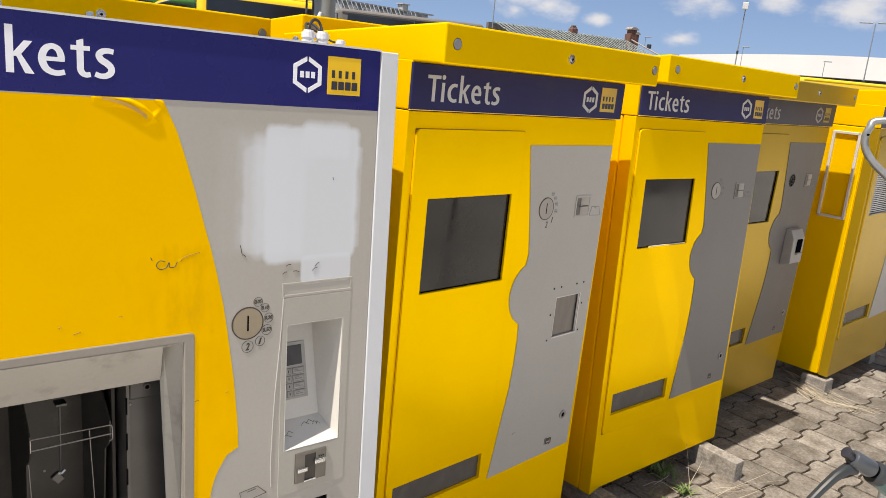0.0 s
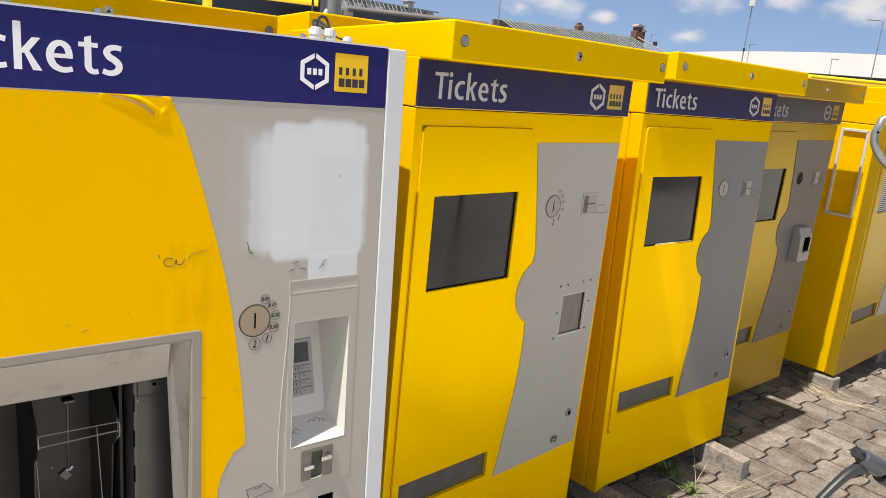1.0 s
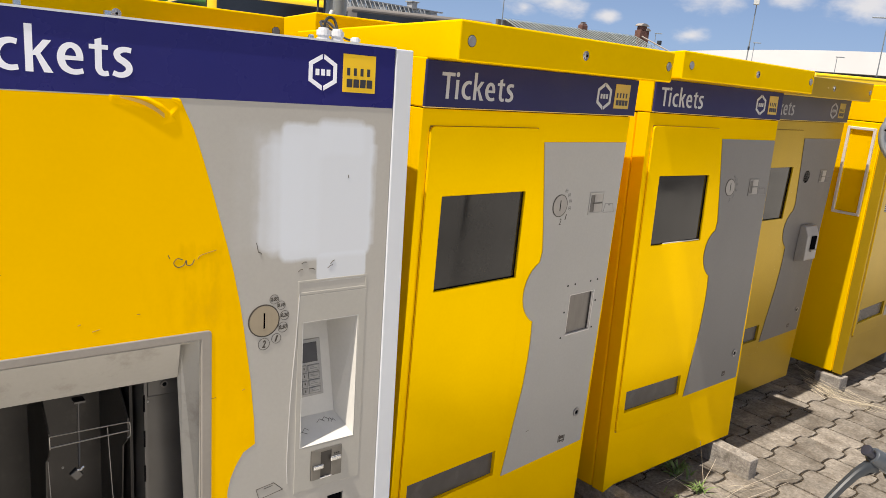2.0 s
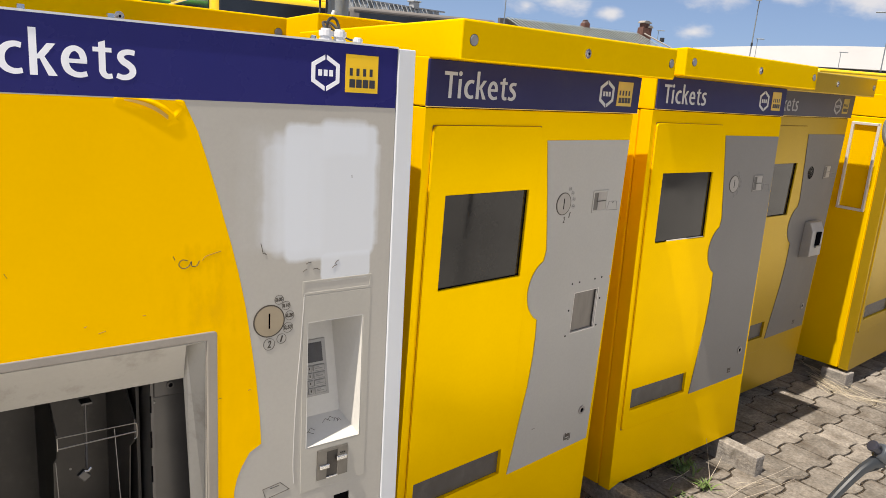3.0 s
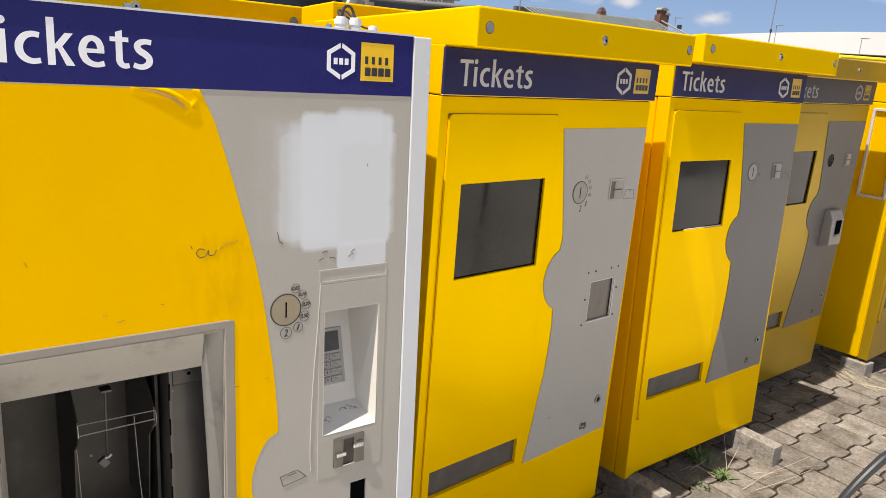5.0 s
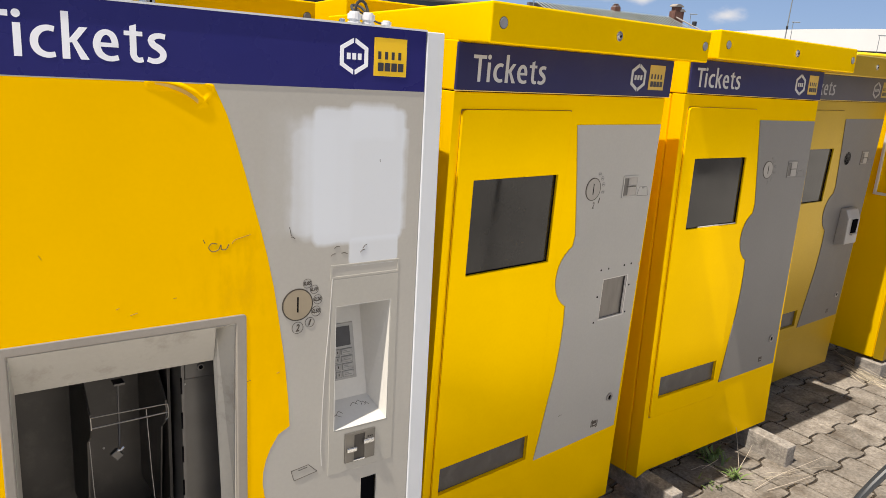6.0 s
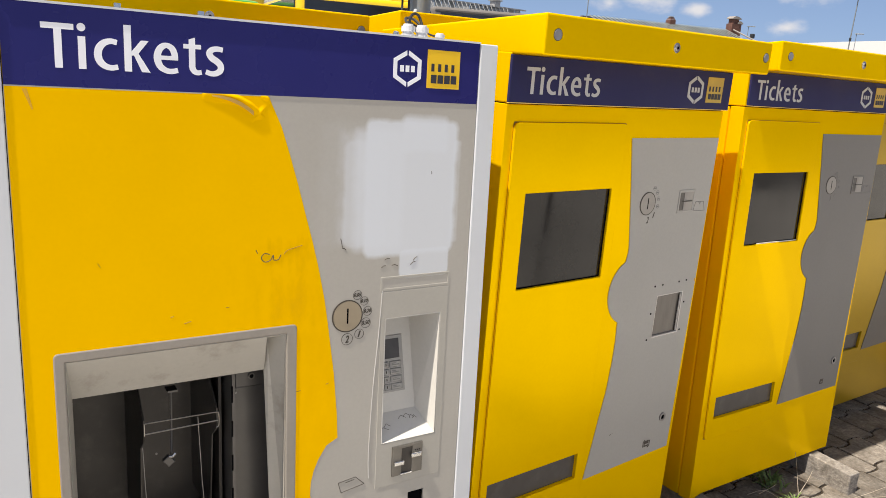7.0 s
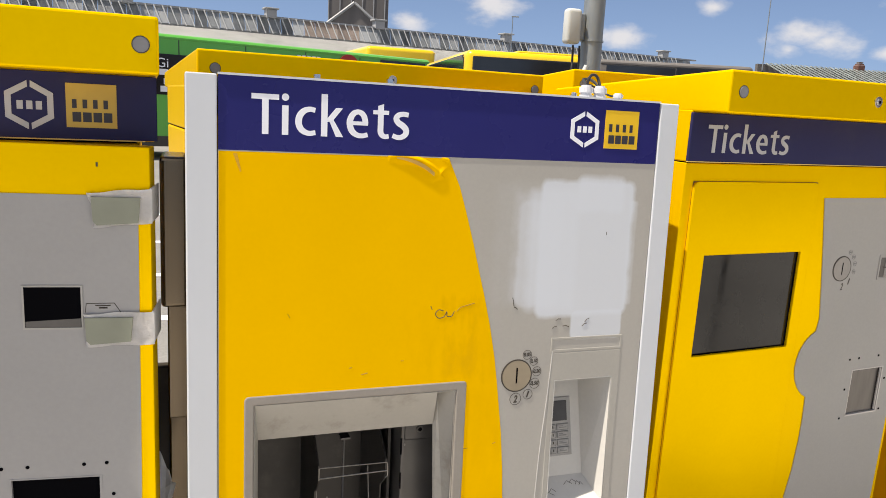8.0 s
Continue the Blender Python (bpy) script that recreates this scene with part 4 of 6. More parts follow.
part("side_skirt", box((-0.084, 0.35, LOW), (-0.045, BACK, 0.948), 0.004), HOUSING, open_machine)
# added dark sheet, hides the bright paving behind the gap
part("cable_duct", box((-0.126, BACK, LOW), (-0.050, BACK + 0.03, 1.012), 0.004), INNER, open_machine, "dark sheet added to fill the gap behind the side plate")
part("back_panel", box((-0.045, BACK, LOW), (0.899, BACK + 0.006, TOP - 0.01)), YELLOW, open_machine)
part("top_panel", box((0.0, 0.004, TOP - 0.02), (0.86, BACK, TOP - 0.004)), WHITE_POST, open_machine)
part("floor_panel", box((-0.04, 0.006, LOW), (0.89, BACK, LOW + 0.01)), INNER, open_machine)
band = part("sign_band", box((0.0005, -0.0004, 1.505), (0.8595, 0.003, TOP), 0.0002), BLUE, open_machine, "blue sign band with white lettering")
part("band_edge", box((0.0, -0.0034, TOP - 0.0005), (0.86, 0.004, TOP + 0.003)), WHITE_POST, band)
part("band_edge", box((0.0, -0.0007, 1.5030), (0.86, 0.002, 1.5048)), GREY_PLATE, band)
band_word(0.0539, 0.3311, 1.532, 1.6055, -0.0002, WHITE, band, "white lettering on the blue band")
hex_logo(0.690, 1.568, 0.036, -0.0003, WHITE, band, WHITE)
square_logo(0.735, 0.812, 1.533, 1.608, -0.0003, band)

# the yellow foil, with its curved edge, round the opening
EDGE = [(0.409, 1.5045), (0.434, 1.450), (0.451, 1.397), (0.467, 1.343), (0.483, 1.284), (0.497, 1.234), (0.5105, 1.180), (0.524, 1.115), (0.5355, 1.040), (0.5475, 0.955), (0.556, 0.868), (0.559, 0.812)]
BITE = [(0.534, 0.799), (0.517, 0.772), (0.507, 0.748), (0.501, 0.722), (0.500, 0.695), (0.504, 0.666), (0.514, 0.640), (0.530, 0.618), (0.548, 0.604)]
TAIL = [(0.546, 0.50), (0.530, 0.40), (0.505, 0.30), (0.480, 0.20)]
cutz = 1.0675
upper = [p for p in EDGE if p[1] > cutz]
lower = [p for p in EDGE if p[1] <= cutz]
mid = (0.5315, cutz)
foil = part("yellow_foil", join(
    slab([(0.001, cutz), mid, *upper[::-1], (0.001, 1.5045)], -0.0006, 0.0),
    slab([(0.001, LOW), (0.0465, LOW), (0.0465, cutz), (0.001, cutz)], -0.0006, 0.0),
    slab([(0.4665, LOW), (0.470, LOW), *TAIL[::-1], *BITE[::-1], *lower[::-1], mid, (0.4665, cutz)], -0.0006, 0.0)), FOIL_A, front, "yellow vinyl foil with a torn corner")
def bulge(p, line, half, height):
    """How far a crease along a line of (x, z, share) lifts the foil at p."""
    best = 0.0
    for (xa, za, ha), (xb, zb, hb) in zip(line, line[1:]):
        d = Vector((xb - xa, zb - za))
        t = max(0.0, min(1.0, (p - Vector((xa, za))).dot(d) / d.length_squared))
        off = p - Vector((xa, za)) - d * t
        side = 1.0 if d.x * off.y - d.y * off.x > 0 else -1.0
        w = half * (0.45 if side > 0 else 1.5)
        best = max(best, (ha + (hb - ha) * t) * max(0.0, 1 - (off.length / w) ** 2) ** 1.5)
    return best * height


TEAR_A = [(0.300, 1.5035, 0.3), (0.330, 1.5030, 0.7), (0.356, 1.4985, 1.0), (0.376, 1.4885, 1.0), (0.392, 1.4755, 0.5)]
TEAR_B = [(0.4040, 1.4835, 0.15), (0.3955, 1.4755, 1.0), (0.3870, 1.4660, 0.6), (0.3785, 1.4570, 0.0)]
TEAR_C = [(0.402, 1.5025, 0.8), (0.410, 1.4990, 1.0), (0.4145, 1.4920, 0.5)]
tear = bmesh.new()
NU, NV = 76, 44
cells, lifts = {}, {}
for a in range(NU + 1):
    for b in range(NV + 1):
        x, z = 0.292 + 0.1205 * a / NU, 1.448 + 0.0562 * b / NV
        x = min(x, 0.4095 + (1.5045 - z) * 0.44)
        p = Vector((x, z))
        h = max(bulge(p, TEAR_A, 0.0095, 0.0042), bulge(p, TEAR_B, 0.0050, 0.0030), bulge(p, TEAR_C, 0.0045, 0.0020))
        edge = min(a / 3, b / 3, (NU - a) / 2, 1.0)
        lifts[a, b] = h * edge
        cells[a, b] = tear.verts.new((x, -0.0007 - h * edge, z))
for a in range(NU):
    for b in range(NV):
        if max(lifts[a, b], lifts[a + 1, b], lifts[a + 1, b + 1], lifts[a, b + 1]) > 1e-5:
            tear.faces.new((cells[a, b], cells[a + 1, b], cells[a + 1, b + 1], cells[a, b + 1]))
bmesh.ops.delete(tear, geom=[v for v in tear.verts if not v.link_faces], context="VERTS")
part("foil_wrinkle", tear, FOIL_A, foil, "wrinkled torn corner of the foil", smooth=True)
lift = bmesh.new()
la = [lift.verts.new((0.308 + 0.0105 * k, -0.0028 - 0.0042 * math.sin(math.pi * (k + 0.8) / 8.2), 1.5022 - 0.00062 * k * k * (0.5 + 0.05 * k))) for k in range(8)]
lb = [lift.verts.new((0.309 + 0.0103 * k, -0.0030 - 0.0036 * math.sin(math.pi * (k + 0.8) / 8.2), 1.5005 - 0.00070 * k * k * (0.55 + 0.05 * k) - 0.004 * math.sin(math.pi * (k + 0.5) / 8))) for k in range(8)]
for k in range(7):
    lift.faces.new((lb[k], lb[k + 1], la[k + 1], la[k]))
bmesh.ops.solidify(lift, geom=lift.faces[:], thickness=0.0004)
part("foil_flap", lift, FOIL_BACK, foil, "pale curled underside of the torn foil", smooth=True)
# scribble and scuffs
part("scribble", tube(curve([(0.412, -0.0006, 1.214), (0.402, -0.0006, 1.216), (0.396, -0.0006, 1.208), (0.403, -0.0006, 1.200), (0.414, -0.0006, 1.203), (0.419, -0.0006, 1.212), (0.420, -0.0006, 1.203), (0.429, -0.0006, 1.203), (0.434, -0.0006, 1.212)], 5), 0.0009, 5), INK, foil, "black marker scribble")
part("scribble", tube(curve([(0.440, -0.0006, 1.212), (0.446, -0.0006, 1.219), (0.460, -0.0006, 1.223), (0.476, -0.0006, 1.227)], 5), 0.0006, 5), INK_FAINT, foil)
part("scribble", tube([(0.386, -0.0006, 1.224), (0.389, -0.0006, 1.217)], 0.0008, 5), INK, foil)
for (x, z, dx, dz) in ((0.255, 1.098, 0.012, 0.003), (0.232, 1.112, 0.005, 0.002), (0.118, 1.22, 0.004, -0.008), (0.466, 0.93, 0.010, 0.001), (0.530, 0.935, 0.006, 0.002), (0.330, 1.12, 0.006, 0.0)):
    part("scuff", tube([(x, -0.0005, z), (x + dx, -0.0005, z + dz)], 0.0006, 5), INK_FAINT, foil)

# big opening: lip, slanting reveals, dark inside
lip = plate(0.0435, 0.4675, 0.398, 1.0715, [OPEN], -0.0022, 0.004)
round_corners(lip, 0.0435, 0.4675, 0.398, 1.0715, 0.009)
bez = part("bezel_lip", lip, BEZEL_LIP, open_machine, "warm grey bezel round the gutted opening", bevel=0.0026)
INN = (0.072, 0.418, 0.46, 0.968)
rv = bmesh.new()
# a folded pocket along one side: a deep outer face, a crease, and a face turned to the front
rp = dict(a=(OPEN[0], 0.0015, OPEN[3]), b=(0.4065, 0.0015, OPEN[3]), c=(OPEN[1], 0.0015, OPEN[3]), d=(OPEN[1], 0.0015, OPEN[2]), e=(OPEN[0], 0.0015, OPEN[2]),
          f=(INN[0], 0.052, INN[3]), g=(INN[1], 0.052, INN[3]), h=(0.4305, 0.052, 0.68), i=(INN[1] + 0.016, 0.052, INN[2]), j=(INN[0], 0.052, INN[2]),
          k=(0.4215, 0.045, 1.036), l=(0.4545, 0.040, 0.68), m=(0.4580, 0.040, 0.43))
rq = {k: rv.verts.new(p) for k, p in rp.items()}
for key in ("abgf", "bck", "bkg", "clk", "cdml", "klhg", "lmih", "deji", "dim", "eafj"):
    rv.faces.new([rq[k] for k in key])
bmesh.ops.recalc_face_normals(rv, faces=rv.faces)
bmesh.ops.solidify(rv, geom=rv.faces[:], thickness=0.002)
part("reveal", rv, BEZEL, bez)
inside = part("chamber_back", box((0.02, 0.33, 0.30), (0.60, 0.335, 1.10)), INNER, open_machine, "dark back of the empty chamber")
for lo, hi in (((0.02, 0.055, 0.305), (0.024, 0.329, 1.099)), ((0.596, 0.055, 0.305), (0.60, 0.329, 1.099)), ((0.02, 0.055, 1.10), (0.60, 0.329, 1.104)), ((0.02, 0.055, 0.30), (0.60, 0.329, 0.304))):
    part("chamber_wall", box(lo, hi), INNER, inside)
part("chamber_plate", box((0.377, 0.115, 0.40), (0.50, 0.122, 0.910), 0.002), INNER_MID, inside, "dark grey inner door")
part("chamber_plate", box((0.377, 0.105, 0.913), (0.50, 0.115, 0.99), 0.002), INNER_MID, inside)
lk = part("inner_lock", ring(0.410, 0.935, 0.0045, 0.0072, 0.102, 0.106, 16), HATCH, inside)
part("lock_core", disc(0.410, 0.935, 0.0045, 0.103, 0.106, 12), BLACK, lk)
part("rail", box((0.366, 0.09, 0.40), (0.372, 0.30, 1.0)), INNER_MID, inside, "upright sheet rail")
part("rail", box((0.352, 0.14, 0.40), (0.358, 0.30, 1.0)), INNER, inside)
def cheek(x0, x1, yz):
    """An upright sheet cut to an outline of (y, z)."""
    bm = bmesh.new()
    a = [bm.verts.new((x0, y, z)) for y, z in yz]
    b = [bm.verts.new((x1, y, z)) for y, z in yz]
    bm.faces.new(a)
    bm.faces.new(b[::-1])
    for k in range(len(yz)):
        q = (k + 1) % len(yz)
        bm.faces.new((a[k], b[k], b[q], a[q]))
    bmesh.ops.recalc_face_normals(bm, faces=bm.faces)
    return bm


ARM = [(0.113, 0.873), (0.111, 0.842), (0.122, 0.822), (0.150, 0.800), (0.175, 0.60), (0.328, 0.60), (0.328, 1.02), (0.250, 0.985)]
br = part("bracket", cheek(0.199, 0.202, ARM), INNER, open_machine, "printer bracket of folded dark sheet")
part("bracket_cheek", cheek(0.340, 0.343, ARM), INNER, br)
part("bracket_top", box((0.202, 0.235, 0.972), (0.262, 0.328, 0.976)), INNER_MID, br)
part("bracket_tab", box((0.256, 0.162, 0.902), (0.276, 0.190, 0.906)), INNER_MID, br)
part("wire", tube([(0.202, 0.113, 0.867), (0.341, 0.113, 0.865)], 0.0011, 6), WIRE, br, "bright wire rod")
part("wire", tube([(0.202, 0.110, 0.846), (0.343, 0.110, 0.848)], 0.0013, 6), WIRE, br, "bright wire rod")
part("wire", tube(curve([(0.340, 0.113, 0.866), (0.3445, 0.111, 0.862), (0.3445, 0.110, 0.838), (0.340, 0.112, 0.832)], 4), 0.0012, 6), WIRE, br)
part("wire", tube([(0.2005, 0.110, 0.868), (0.2005, 0.109, 0.843)], 0.0010, 6), WIRE, br)
part("bracket_edge", tube([(0.203, 0.150, 0.800), (0.207, 0.155, 0.70), (0.214, 0.162, 0.58)], 0.0009, 5), STEEL_DULL, br, "pale line along the edge of the sheet")
part("bracket_edge", tube([(0.312, 0.150, 0.845), (0.319, 0.152, 0.70), (0.328, 0.155, 0.58)], 0.0009, 5), STEEL_DULL, br)
for k in range(7):
    part("rail_slot", box((0.3645, 0.0885, 0.44 + k * 0.075), (0.3675, 0.0905, 0.475 + k * 0.075)), BLACK, inside)
for x, y, z in ((0.258, 0.309, 0.70), (0.3795, 0.114, 0.90)):
    part("small_screw", disc(x, z, 0.0026, y - 0.002, y, 10), STEEL_DULL, inside)
hook = part("hook_rod", tube([(0.264, 0.17, 0.904), (0.262, 0.165, 0.82), (0.258, 0.15, 0.775)], 0.0024, 8), INNER_MID, inside, "hanging rod with a bright end")
tilted = box((-0.0085, -0.006, -0.010), (0.0085, 0.006, 0.010), 0.002)
tilted.transform(Matrix.Translation((0.2505, 0.142, 0.765)) @ Matrix.Rotation(radians(-38), 4, "Y"))
part("hook_block", tilted, INNER_MID, hook)
part("hook_end", tube([(0.250, 0.134, 0.777), (0.257, 0.134, 0.776), (0.263, 0.134, 0.782)], 0.0026, 6), CHROME, hook, "bright bent end")

# keypad niche
kp = part("niche_frame", plate(0.650, 0.814, 0.670, 1.116, [RECESS, (0.690, 0.766, 0.690, 0.760)], -0.0010, 0.001), GREY_PLATE, open_machine, "raised plate round the keypad niche", bevel=0.0012)
part("label_strip", plate(0.648, 0.814, 1.118, 1.148, [(0.653, 0.810, 1.123, 1.143)], -0.0010, 0.0005), GREY_PLATE, kp, bevel=0.0008)
ni = bmesh.new()
nx0, nx1, nz0, nz1 = RECESS
# the back wall leans away towards the top; the floor slopes down to the front
NB, NT, NF = (0.055, 0.818), (0.108, nz1), (0.055, 0.045)
fo = [ni.verts.new(p) for p in ((nx0, 0.0, nz1), (nx1, 0.0, nz1), (nx1, 0.0, nz0), (nx0, 0.0, nz0))]
ba = [ni.verts.new(p) for p in ((nx0, NT[0], nz1), (0.776, NT[0], nz1), (0.776, *NB), (nx0, *NB))]
for i in range(4):
    j = (i + 1) % 4
    ni.faces.new((fo[i], fo[j], ba[j], ba[i]))
ni.faces.new(ba[::-1])
bmesh.ops.recalc_face_normals(ni, faces=ni.faces)
bmesh.ops.solidify(ni, geom=ni.faces[:], thickness=0.002)
niche = part("niche", ni, NICHE, kp, "grey niche with sloping floor")
on_back = Matrix.Translation((0.0, 0.0650, 0.860)) @ Matrix.Rotation(-math.atan2(NT[0] - NB[0], nz1 - NB[1]), 4, "X")


def back_piece(name, lo, hi, bevel, mat, parent, label=""):
    bm = box(lo, hi, bevel)
    bm.transform(on_back)
    return part(name, bm, mat, parent, label)


pad = back_piece("keypad", (0.6635, -0.005, 0.0), (0.7515, 0.002, 0.128), 0.0012, KEYPAD_STEEL, niche, "steel keypad with small display")
back_piece("keypad_display", (0.676, -0.0058, 0.076), (0.742, -0.0045, 0.120), 0.0004, TRAY, pad)
for r in range(4):
    for c in range(4):
        x, z, w = (0.668, 0.684, 0.700, 0.7165)[c], 0.0065 + r * 0.0168, (0.0120, 0.0120, 0.0120, 0.0270)[c]
        back_piece("key_rim", (x - 0.0012, -0.0053, z - 0.0010), (x + w + 0.0012, -0.0048, z + 0.0136), 0.0, FADED_INK, pad)
        k = back_piece("key", (x, -0.0072, z), (x + w, -0.0048, z + 0.0122), 0.0016, KEY, pad, "worn metal key")
        if c < 3:
            back_piece("key_mark", (x + 0.0048, -0.0076, z + 0.0034), (x + 0.0070, -0.0070, z + 0.0088), 0.0, INK, k)
        else:
            for a, b, h in ((0.004, 0.014, 0.0072), (0.004, 0.022, 0.0040)):
                back_piece("key_mark", (x + a, -0.0076, z + h), (x + b, -0.0070, z + h + 0.0014), 0.0, FADED_INK, k)
# scratches on the niche floor
for x, y, w in ((0.668, 0.020, 0.012), (0.682, 0.026, 0.008), (0.722, 0.036, 0.010), (0.736, 0.038, 0.009), (0.750, 0.034, 0.006), (0.758, 0.032, 0.005)):
    zig = [(x + w * k, y + (0.006 if k % 2 else 0.0), nz0 + 0.0026 + (y + (0.006 if k % 2 else 0.0)) * NF[1] / NF[0]) for k in range(3)]
    part("niche_scratch", tube(zig, 0.0007, 4), INK, niche)
cr = part("card_reader", plate(0.690, 0.766, 0.690, 0.760, [(0.713, 0.740, 0.694, 0.754)], -0.0045, 0.0), READER, kp, "dark steel card reader with a notch", bevel=0.001)
part("reader_back", box((0.7125, -0.0022, 0.6935), (0.7405, -0.0004, 0.7545)), INNER, cr)
part("reader_lip", box((0.693, -0.010, 0.716), (0.718, -0.004, 0.727), 0.002), CHROME, cr)
part("reader_lip", box((0.735, -0.010, 0.728), (0.762, -0.004, 0.739), 0.002), CHROME, cr)
part("reader_lip", box((0.711, -0.006, 0.690), (0.741, 0.004, 0.6945), 0.001), CHROME, cr)
for k in range(3):
    part("led", disc(0.747 + k * 0.005, 0.744, 0.0014, -0.0066, -0.0058, 8), BLACK, cr)
part("vent_back", box((VENT[0], 0.008, VENT[2]), (VENT[1], 0.012, VENT[3])), BLACK, front)
# coin inlet with its printed values
ci = coin_inlet(0.5745, 1.074, 0.0315, 0.0, front, BRASS)
for text, x, z, r in (("0,05", 0.596, 1.116, 0.0098), ("0,10", 0.6115, 1.102, 0.0092), ("0,20", 0.6195, 1.080, 0.0100), ("0,50", 0.616, 1.055, 0.0110), ("1", 0.602, 1.033, 0.0105), ("2", 0.575, 1.025, 0.0125)):
    v = part("coin_value_ring", ring(x, z, r * 0.945, r, -0.0008, 0.0002, 28), INK, ci, "printed coin value in a ring")
    w = r * (0.80 if len(text) > 1 else 0.34)
    h = r * (0.46 if len(text) > 1 else 0.62)
    lettering("coin_value", text, x - w, x + w, z - h, z + h, -0.0002, INK, v, shear=0.25, bold=0.015)
# ticket symbol
part("ticket_symbol", join(*[tube([a, b], 0.0006, 4) for a, b in (((0.563, -0.0006, 0.706), (0.603, -0.0006, 0.711)), ((0.603, -0.0006, 0.711), (0.624, -0.0006, 0.690)), ((0.624, -0.0006, 0.690), (0.570, -0.0006, 0.682)), ((0.570, -0.0006, 0.682), (0.563, -0.0006, 0.706)), ((0.580, -0.0006, 0.703), (0.600, -0.0006, 0.7055)))]), INK, front, "printed ticket symbol")
# marks round the painted-over patch
for (x, z, dx, dz) in ((0.556, 1.235, 0.004, -0.018), (0.560, 1.215, 0.008, -0.004), (0.655, 1.184, 0.012, 0.003), (0.672, 1.172, 0.014, -0.002), (0.648, 1.168, 0.010, 0.004), (0.722, 1.178, 0.010, 0.008), (0.716, 1.170, 0.012, 0.006), (0.757, 1.365, 0.001, -0.006)):
    part("scribble", tube([(x, -0.0002, z), (x + dx * 0.5, -0.0002, z + dz * 0.5 + 0.002), (x + dx, -0.0002, z + dz)], 0.0008, 4), INK, front)
# long pale line beside the niche
part("scratch", tube(curve([(0.652, -0.0007, 1.12), (0.646, -0.0007, 1.02), (0.637, -0.0007, 0.90), (0.632, -0.0007, 0.76), (0.634, -0.0007, 0.70)], 4), 0.0010, 4), WIPED_THIN, front)
part("rust_run", slab([(0.024, 1.500), (0.031, 1.500), (0.038, 1.470), (0.036, 1.468)], -0.0009, -0.0005), FOIL_SMEAR, foil)

# fittings on top of it
for x, y in ((0.168, 0.03), (0.300, 0.03)):
    e = part("top_bolt", join(slab([(x - 0.008, TOP), (x + 0.008, TOP), (x + 0.008, TOP + 0.004), (x - 0.008, TOP + 0.004)], y - 0.008, y + 0.008), slab([(x - 0.005, TOP + 0.004), (x + 0.005, TOP + 0.004), (x + 0.005, TOP + 0.012), (x - 0.005, TOP + 0.012)], y - 0.005, y + 0.005)), CHROME, open_machine, "zinc bolt on the top edge")
for x, r, h in ((0.694, 0.006, 0.014), (0.722, 0.0135, 0.030), (0.754, 0.0135, 0.030), (0.798, 0.010, 0.018)):
    bm1 = bmesh.new()
    for (rr, z0, z1, sides) in ((r, 0.0, h * 0.35, 6), (r * 0.85, h * 0.35, h * 0.5, 16), (r * 1.05, h * 0.5, h * 0.85, 14), (r * 0.8, h * 0.85, h, 14)):
        bmesh.ops.create_cone(bm1, cap_ends=True, segments=sides, radius1=rr, radius2=rr * (0.92 if z1 == h else 1), depth=z1 - z0, matrix=Matrix.Translation((x, 0.06, TOP + (z0 + z1) / 2)))
    part("cable_gland", bm1, GLAND if r > 0.007 else CHROME, open_machine, "light grey plastic cable gland" if r > 0.007 else "small zinc nut")
for pts, r in (([(0.724, 0.06, TOP + 0.028), (0.726, 0.06, TOP + 0.043), (0.738, 0.065, TOP + 0.052), (0.752, 0.07, TOP + 0.048), (0.756, 0.062, TOP + 0.028)], 0.003),
               ([(0.722, 0.06, TOP + 0.028), (0.738, 0.10, TOP + 0.040), (0.750, 0.12, TOP + 0.047), (0.757, 0.10, TOP + 0.044), (0.758, 0.065, TOP + 0.026)], 0.003),
               ([(0.730, 0.09, TOP + 0.022), (0.752, 0.10, TOP + 0.034), (0.775, 0.10, TOP + 0.026), (0.790, 0.08, TOP + 0.014), (0.798, 0.06, TOP + 0.012)], 0.0022)):
    part("cable", tube(curve(pts, 6), r, 8), RUBBER, open_machine, "black loop of cable", smooth=True)

# a crumpled plastic sheet between two machines
random.seed(8)
pm = bmesh.new()
pv = {}
for i in range(5):
    for j in range(7):
        wide_ = 0.010 * (1 - abs(j - 3.2) / 5.2)
        pv[i, j] = pm.verts.new((-0.113 + wide_ * i + random.uniform(-0.002, 0.002), 0.105 + 0.006 * i + random.uniform(-0.005, 0.005), 0.755 + 0.030 * j - 0.008 * i * (j > 3)))
for i in range(4):
    for j in range(6):
        if not (i == 3 and j in (0, 5)):
            pm.faces.new((pv[i, j], pv[i + 1, j], pv[i + 1, j + 1], pv[i, j + 1]))
bmesh.ops.solidify(pm, geom=pm.faces[:], thickness=0.001)
tagged(part("plastic_sheet", pm, PLASTIC), "crumpled milky plastic sheet stuck between two machines", "plastic sheet")


# ---- kerb stones under the machines ----
def kerb(x, y0, y1, turn, label, w=0.062, h=0.088):
    bm = box((-w / 2, 0.0, -0.005), (w / 2, y1 - y0, h), 0.004, 2)
    bmesh.ops.subdivide_edges(bm, edges=[e for e in bm.edges if e.calc_length() > 0.05], cuts=5, use_grid_fill=True)
    for v in bm.verts:
        n = noise.noise(v.co * 22 + Vector((x, y0, 0)))
        v.co += Vector((n, noise.noise(v.co * 30), 0.4 * n)) * 0.0022
    ob = part("kerb_stone", bm, STONE, None)
    ob.matrix_world = pose(x, y0, 0, 0, 0, turn)
    return tagged(ob, label, "kerb stone", "kerb stones under the machines")


